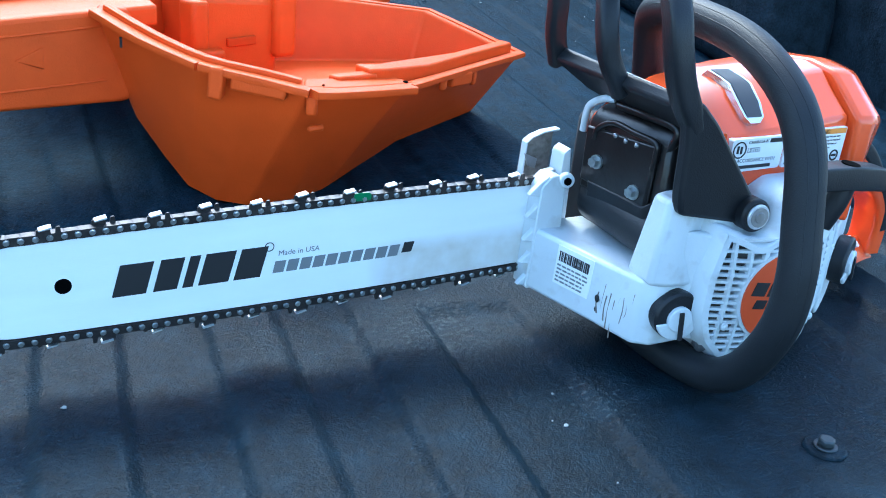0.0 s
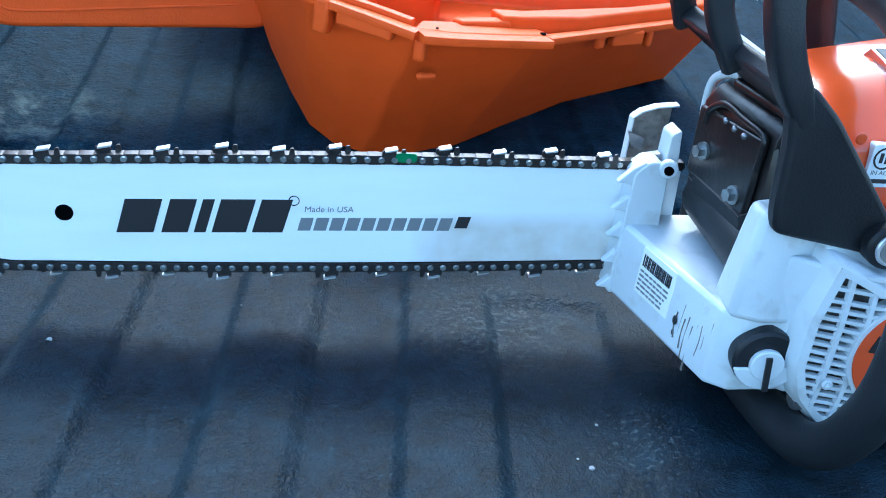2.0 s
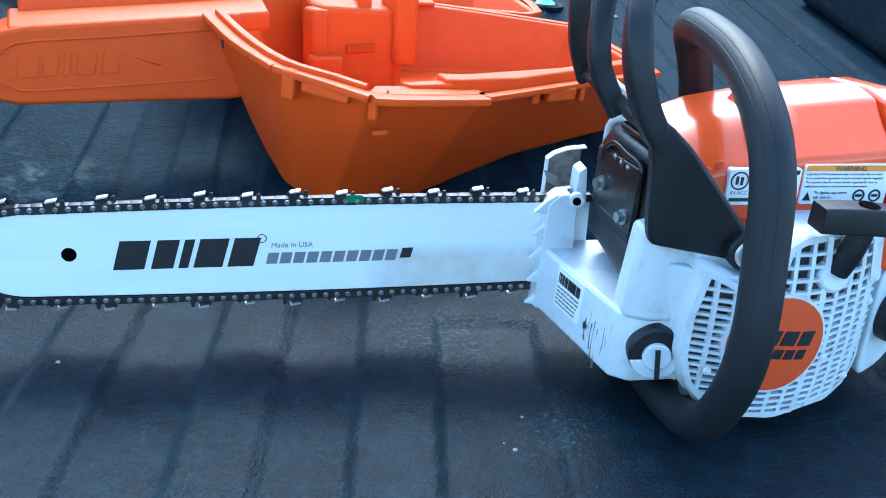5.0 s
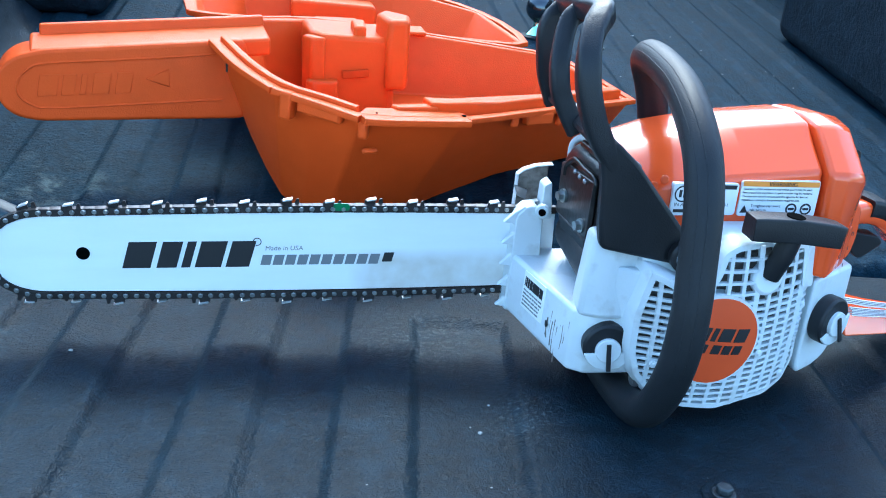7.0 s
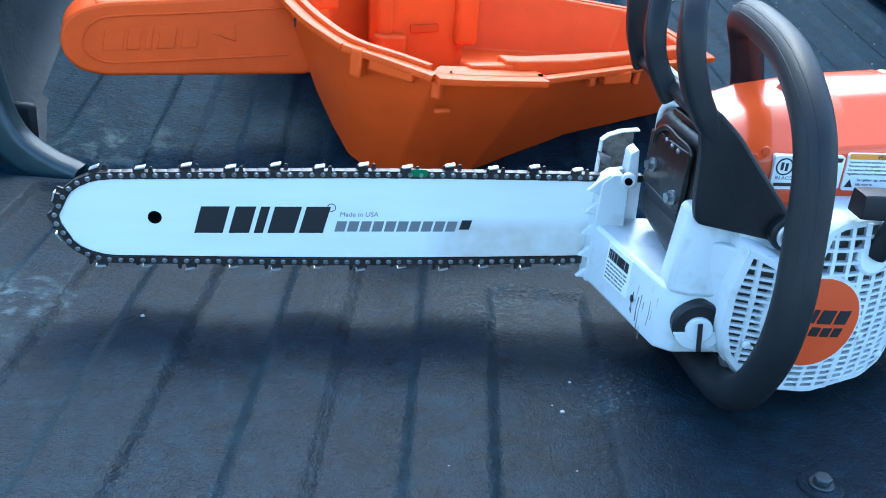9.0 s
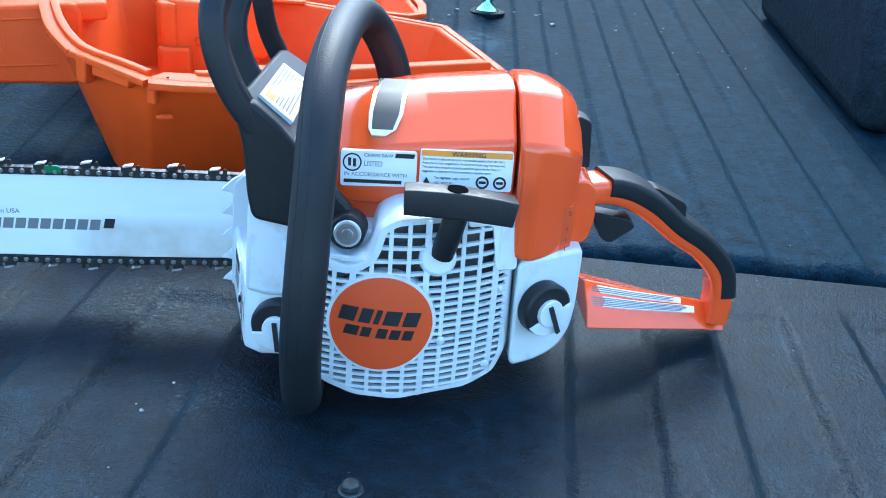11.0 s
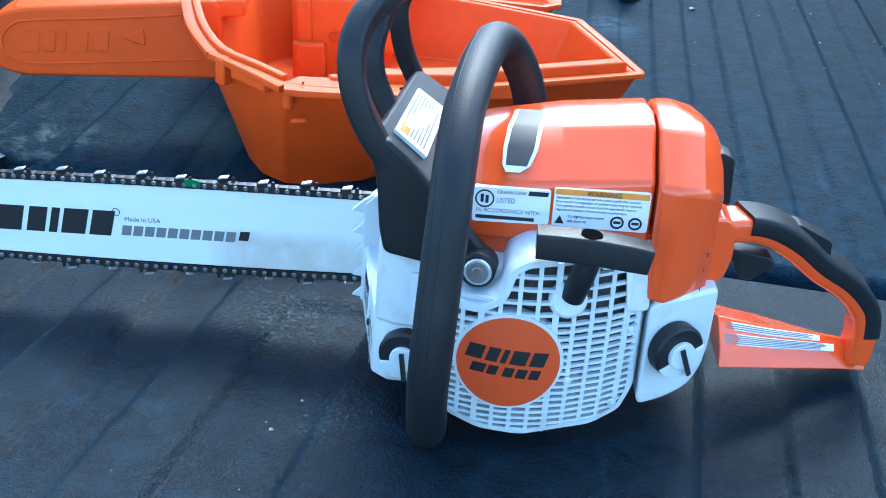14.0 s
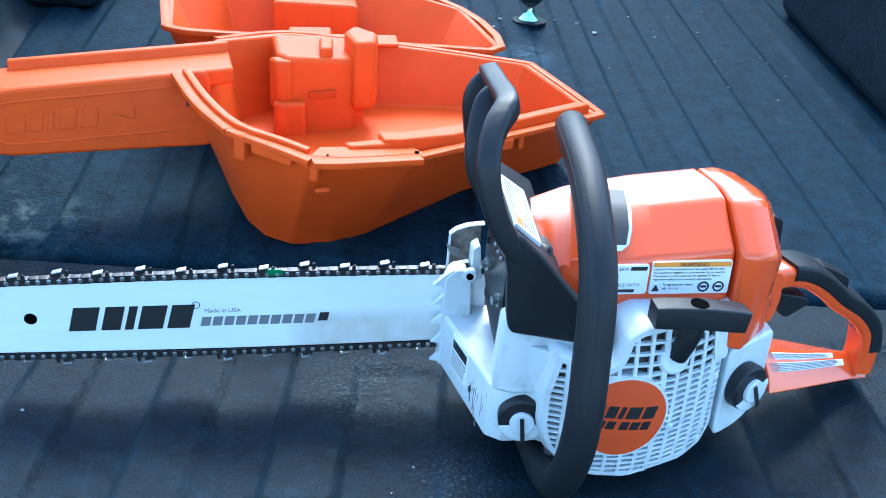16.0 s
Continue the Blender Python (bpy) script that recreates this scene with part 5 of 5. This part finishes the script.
sweep(bm, over, rounded([(-0.0072, -0.0157), (0.0072, -0.0157), (0.0072, 0.0157), (-0.0072, 0.0157)], 0.004, 4), up=(0, 1, 0))
saw_part("grip", bm, M_RUBBER, "black soft grip", rear, smooth=True)
bm = bmesh.new()
prism_y(bm, rounded([(0.641, 0.1355), (0.655, 0.1350), (0.679, 0.1235), (0.680, 0.1110), (0.662, 0.1120)], 0.003), -0.046, -0.030)
saw_part("trigger_lock", bm, M_BLACK, "", rear, bevel=0.002)
bm = bmesh.new()
prism_y(bm, rounded([(0.604, 0.121), (0.634, 0.116), (0.638, 0.110), (0.620, 0.096), (0.612, 0.101)], 0.004), -0.064, -0.048)
saw_part("trigger", bm, M_BLACK, "", rear, bevel=0.002)
bm = bmesh.new()
prism_y(bm, rounded([(0.578, 0.152), (0.594, 0.152), (0.602, 0.146), (0.6045, 0.122), (0.600, 0.104), (0.578, 0.100)], 0.006), lambda x, z: -0.090 + (x - 0.578) * 0.5, -0.030)
saw_part("handle_root", bm, M_ORANGE, "", rear, bevel=0.004, segments=3)


def foot_at(x, t, lift):
    """A place on the sloping label face: t from its lower to its upper edge."""
    xs_f, low, high = (0.601, 0.645, 0.706), ((-0.0850, 0.0530), (-0.0640, 0.0410), (-0.0350, 0.0260)), ((-0.0640, 0.0670), (-0.0480, 0.0530), (-0.0240, 0.0350))
    y = np.interp(x, xs_f, [a[0] + (b[0] - a[0]) * t for a, b in zip(low, high)])
    z = np.interp(x, xs_f, [a[1] + (b[1] - a[1]) * t for a, b in zip(low, high)])
    return Vector((x, float(y), float(z))) + Vector((0.0, -0.55, 0.83)) * lift


def foot_strip(name, x0, x1, t0, t1, lift, mat, label=""):
    bm = bmesh.new()
    loft(bm, [[foot_at(x, t0, lift), foot_at(x, t1, lift), foot_at(x, t1, -0.001), foot_at(x, t0, -0.001)] for x in np.linspace(x0, x1, 7)])
    saw_part(name, bm, mat, label, rear)


foot_strip("handle_label", 0.606, 0.703, 0.08, 0.46, 0.0014, M_LABEL, "white label with rows of fine print")
foot_strip("handle_label", 0.608, 0.691, 0.58, 0.86, 0.0014, M_LABEL, "white label with rows of fine print")
for k in range(5):
    foot_strip("print_line", 0.609, 0.699 - 0.010 * random.random(), 0.11 + 0.068 * k, 0.145 + 0.068 * k, 0.0018, M_GREY_INK)
for k in range(3):
    foot_strip("print_line", 0.611, 0.687 - 0.008 * random.random(), 0.62 + 0.075 * k, 0.65 + 0.075 * k, 0.0018, M_GREY_INK)

# front handle tube
HANDLE = [(0.402, -0.040, 0.020), (0.402, -0.080, 0.014), (0.404, -0.125, 0.0135), (0.406, -0.165, 0.0185), (0.407, -0.190, 0.033), (0.408, -0.207, 0.055), (0.409, -0.218, 0.085),
          (0.411, -0.218, 0.118), (0.413, -0.210, 0.152), (0.415, -0.198, 0.188), (0.416, -0.180, 0.214), (0.417, -0.150, 0.233), (0.420, -0.110, 0.2445), (0.424, -0.065, 0.2485), (0.429, -0.025, 0.2470),
          (0.438, 0.004, 0.2370), (0.449, 0.016, 0.2170), (0.457, 0.021, 0.1920), (0.460, 0.021, 0.160), (0.460, 0.018, 0.130)]
HANDLE = [(x - 0.002 * k, y + 0.0105 * k, z) for x, y, z in HANDLE for k in (min(1.0, max(0.0, (-0.10 - y) / 0.11)),)]
bm = bmesh.new()
sweep(bm, smooth_path(HANDLE, 6), ring_section(0.0128, 24), up=(1, 0.3, 0.2))
tube = saw_part("front_handle", bm, M_RUBBER, "black rubber-sleeved front handle tube", smooth=True)
for k in range(2):
    bm = bmesh.new()
    ang = radians(205 + 30 * k)
    line = []
    pts = smooth_path(HANDLE[5:16], 6)
    for i, p in enumerate(pts):
        d = (pts[min(i + 1, len(pts) - 1)] - pts[max(i - 1, 0)]).normalized()
        side = d.cross(Vector((1, 0.3, 0.2))).normalized()
        topv = side.cross(d).normalized()
        line.append(p + (side * math.cos(ang) + topv * math.sin(ang)) * 0.0126)
    sweep(bm, line, ring_section(0.0004, 6), up=(1, 0.3, 0.2))
    saw_part("grip_rib", bm, M_RUBBER, "", tube, smooth=True)

# hand guard
bm = bmesh.new()
side_plate = rounded([(0.3690, 0.134), (0.4180, 0.1240), (0.4360, 0.1200), (0.4440, 0.1300), (0.4340, 0.1420), (0.4050, 0.1760), (0.3880, 0.1960), (0.3700, 0.2120), (0.3580, 0.2100), (0.3640, 0.1820), (0.3660, 0.1500)], 0.005)
prism_y(bm, side_plate, -0.1375, -0.1265)
guard = saw_part("hand_guard", bm, M_BLACK, "black plastic chain brake guard", bevel=0.003, segments=3)
flat = rounded([(-0.0080, -0.0080), (0.0080, -0.0080), (0.0080, 0.0080), (-0.0080, 0.0080)], 0.0045, 3)
ARMS = [[(0.375, -0.1315, 0.184), (0.371, -0.1318, 0.192), (0.365, -0.1305, 0.203), (0.355, -0.130, 0.221), (0.348, -0.129, 0.242), (0.3465, -0.124, 0.262), (0.352, -0.110, 0.279), (0.362, -0.097, 0.288)],
        [(0.366, -0.062, 0.196), (0.353, -0.058, 0.220), (0.349, -0.056, 0.237), (0.350, -0.051, 0.252), (0.356, -0.040, 0.272), (0.365, -0.036, 0.280)],
        [(0.372, 0.026, 0.196), (0.362, 0.021, 0.220), (0.358, 0.017, 0.240), (0.357, 0.017, 0.256), (0.362, 0.018, 0.268), (0.370, 0.020, 0.274)]]
for k, arm in enumerate(ARMS):
    bm = bmesh.new()
    sec = flat if k == 0 else [(a * 0.74, b * 0.9) for a, b in flat]
    sweep(bm, smooth_path(arm, 6), sec, up=(1, 0, 0.25), scale=(lambda t: 0.5 + 0.5 * min(1.0, t * 3.2)) if k == 0 else None)
    saw_part("guard_arm", bm, M_BLACK, "", guard, smooth=True)
bm = bmesh.new()
sweep(bm, smooth_path([(0.3515, -0.1115, 0.2775), (0.3575, -0.1025, 0.2850), (0.3640, -0.0880, 0.2890), (0.367, -0.036, 0.2830), (0.371, 0.024, 0.2755)], 6), [(a * 1.0, b * 1.0) for a, b in flat], up=(1, 0, 0.25))
saw_part("guard_top", bm, M_BLACK, "", guard, smooth=True)
bm = bmesh.new()
loft(bm, [[(0.356, -0.132, 0.206), (0.362, -0.132, 0.214), (0.407, -0.128, 0.174), (0.398, -0.128, 0.168)],
          [(0.364, 0.024, 0.200), (0.371, 0.026, 0.210), (0.414, 0.026, 0.182), (0.404, 0.024, 0.174)]])
saw_part("guard_web", bm, M_BLACK, "", guard, bevel=0.003, segments=3)
bm = bmesh.new()


def web_at(s, t, lift):
    """A place on the rear face of the web: s across, t down."""
    a, b = Vector((0.362, -0.132, 0.214)), Vector((0.407, -0.128, 0.174))
    c, d = Vector((0.371, 0.026, 0.210)), Vector((0.414, 0.026, 0.182))
    return a.lerp(b, t).lerp(c.lerp(d, t), s) + Vector((0.6, 0, 0.75)) * lift


def web_patch(bm, s0, s1, t0, t1, lift, low=-0.001):
    loft(bm, [[web_at(s, t, h) for s, t in ((s0, t0), (s1, t0), (s1, t1), (s0, t1))] for h in (low, lift)])


web_patch(bm, 0.12, 0.70, 0.16, 0.62, 0.0030)
saw_part("guard_label", bm, M_LABEL, "white warning label with fine print", guard)
bm = bmesh.new()
web_patch(bm, 0.15, 0.28, 0.20, 0.32, 0.0033)
saw_part("label_corner", bm, M_LABEL_ORANGE, "", guard)
for i in range(8):
    bm = bmesh.new()
    t = 0.20 + 0.048 * i
    web_patch(bm, 0.31 if i < 3 else 0.16, 0.62 + 0.05 * random.random(), t, t + 0.018, 0.0033)
    saw_part("print_line", bm, M_GREY_INK, "", guard)
bm = bmesh.new()
disc(bm, (0.4310, -0.138, 0.1310), (-0.1, -1, 0.05), 0.0120, 0.018, 30)
boss = saw_part("pivot_boss", bm, M_BLACK, "", guard, bevel=0.002)
bm = bmesh.new()
disc(bm, (0.4308, -0.1475, 0.1312), (-0.1, -1, 0.05), 0.0090, 0.0024, 30)
saw_part("pivot_sleeve", bm, M_CHROME, "bright steel sleeve", guard, bevel=0.0008)
bm = bmesh.new()
disc(bm, (0.4308, -0.1487, 0.1312), (-0.1, -1, 0.05), 0.0070, 0.001, 30)
saw_part("sleeve_hollow", bm, M_STEEL, "", guard)
bm = bmesh.new()
disc(bm, (0.4308, -0.1490, 0.1312), (-0.1, -1, 0.05), 0.0040, 0.002, 20)
saw_part("pivot_screw", bm, M_STEEL, "steel pivot screw", guard, bevel=0.0005)
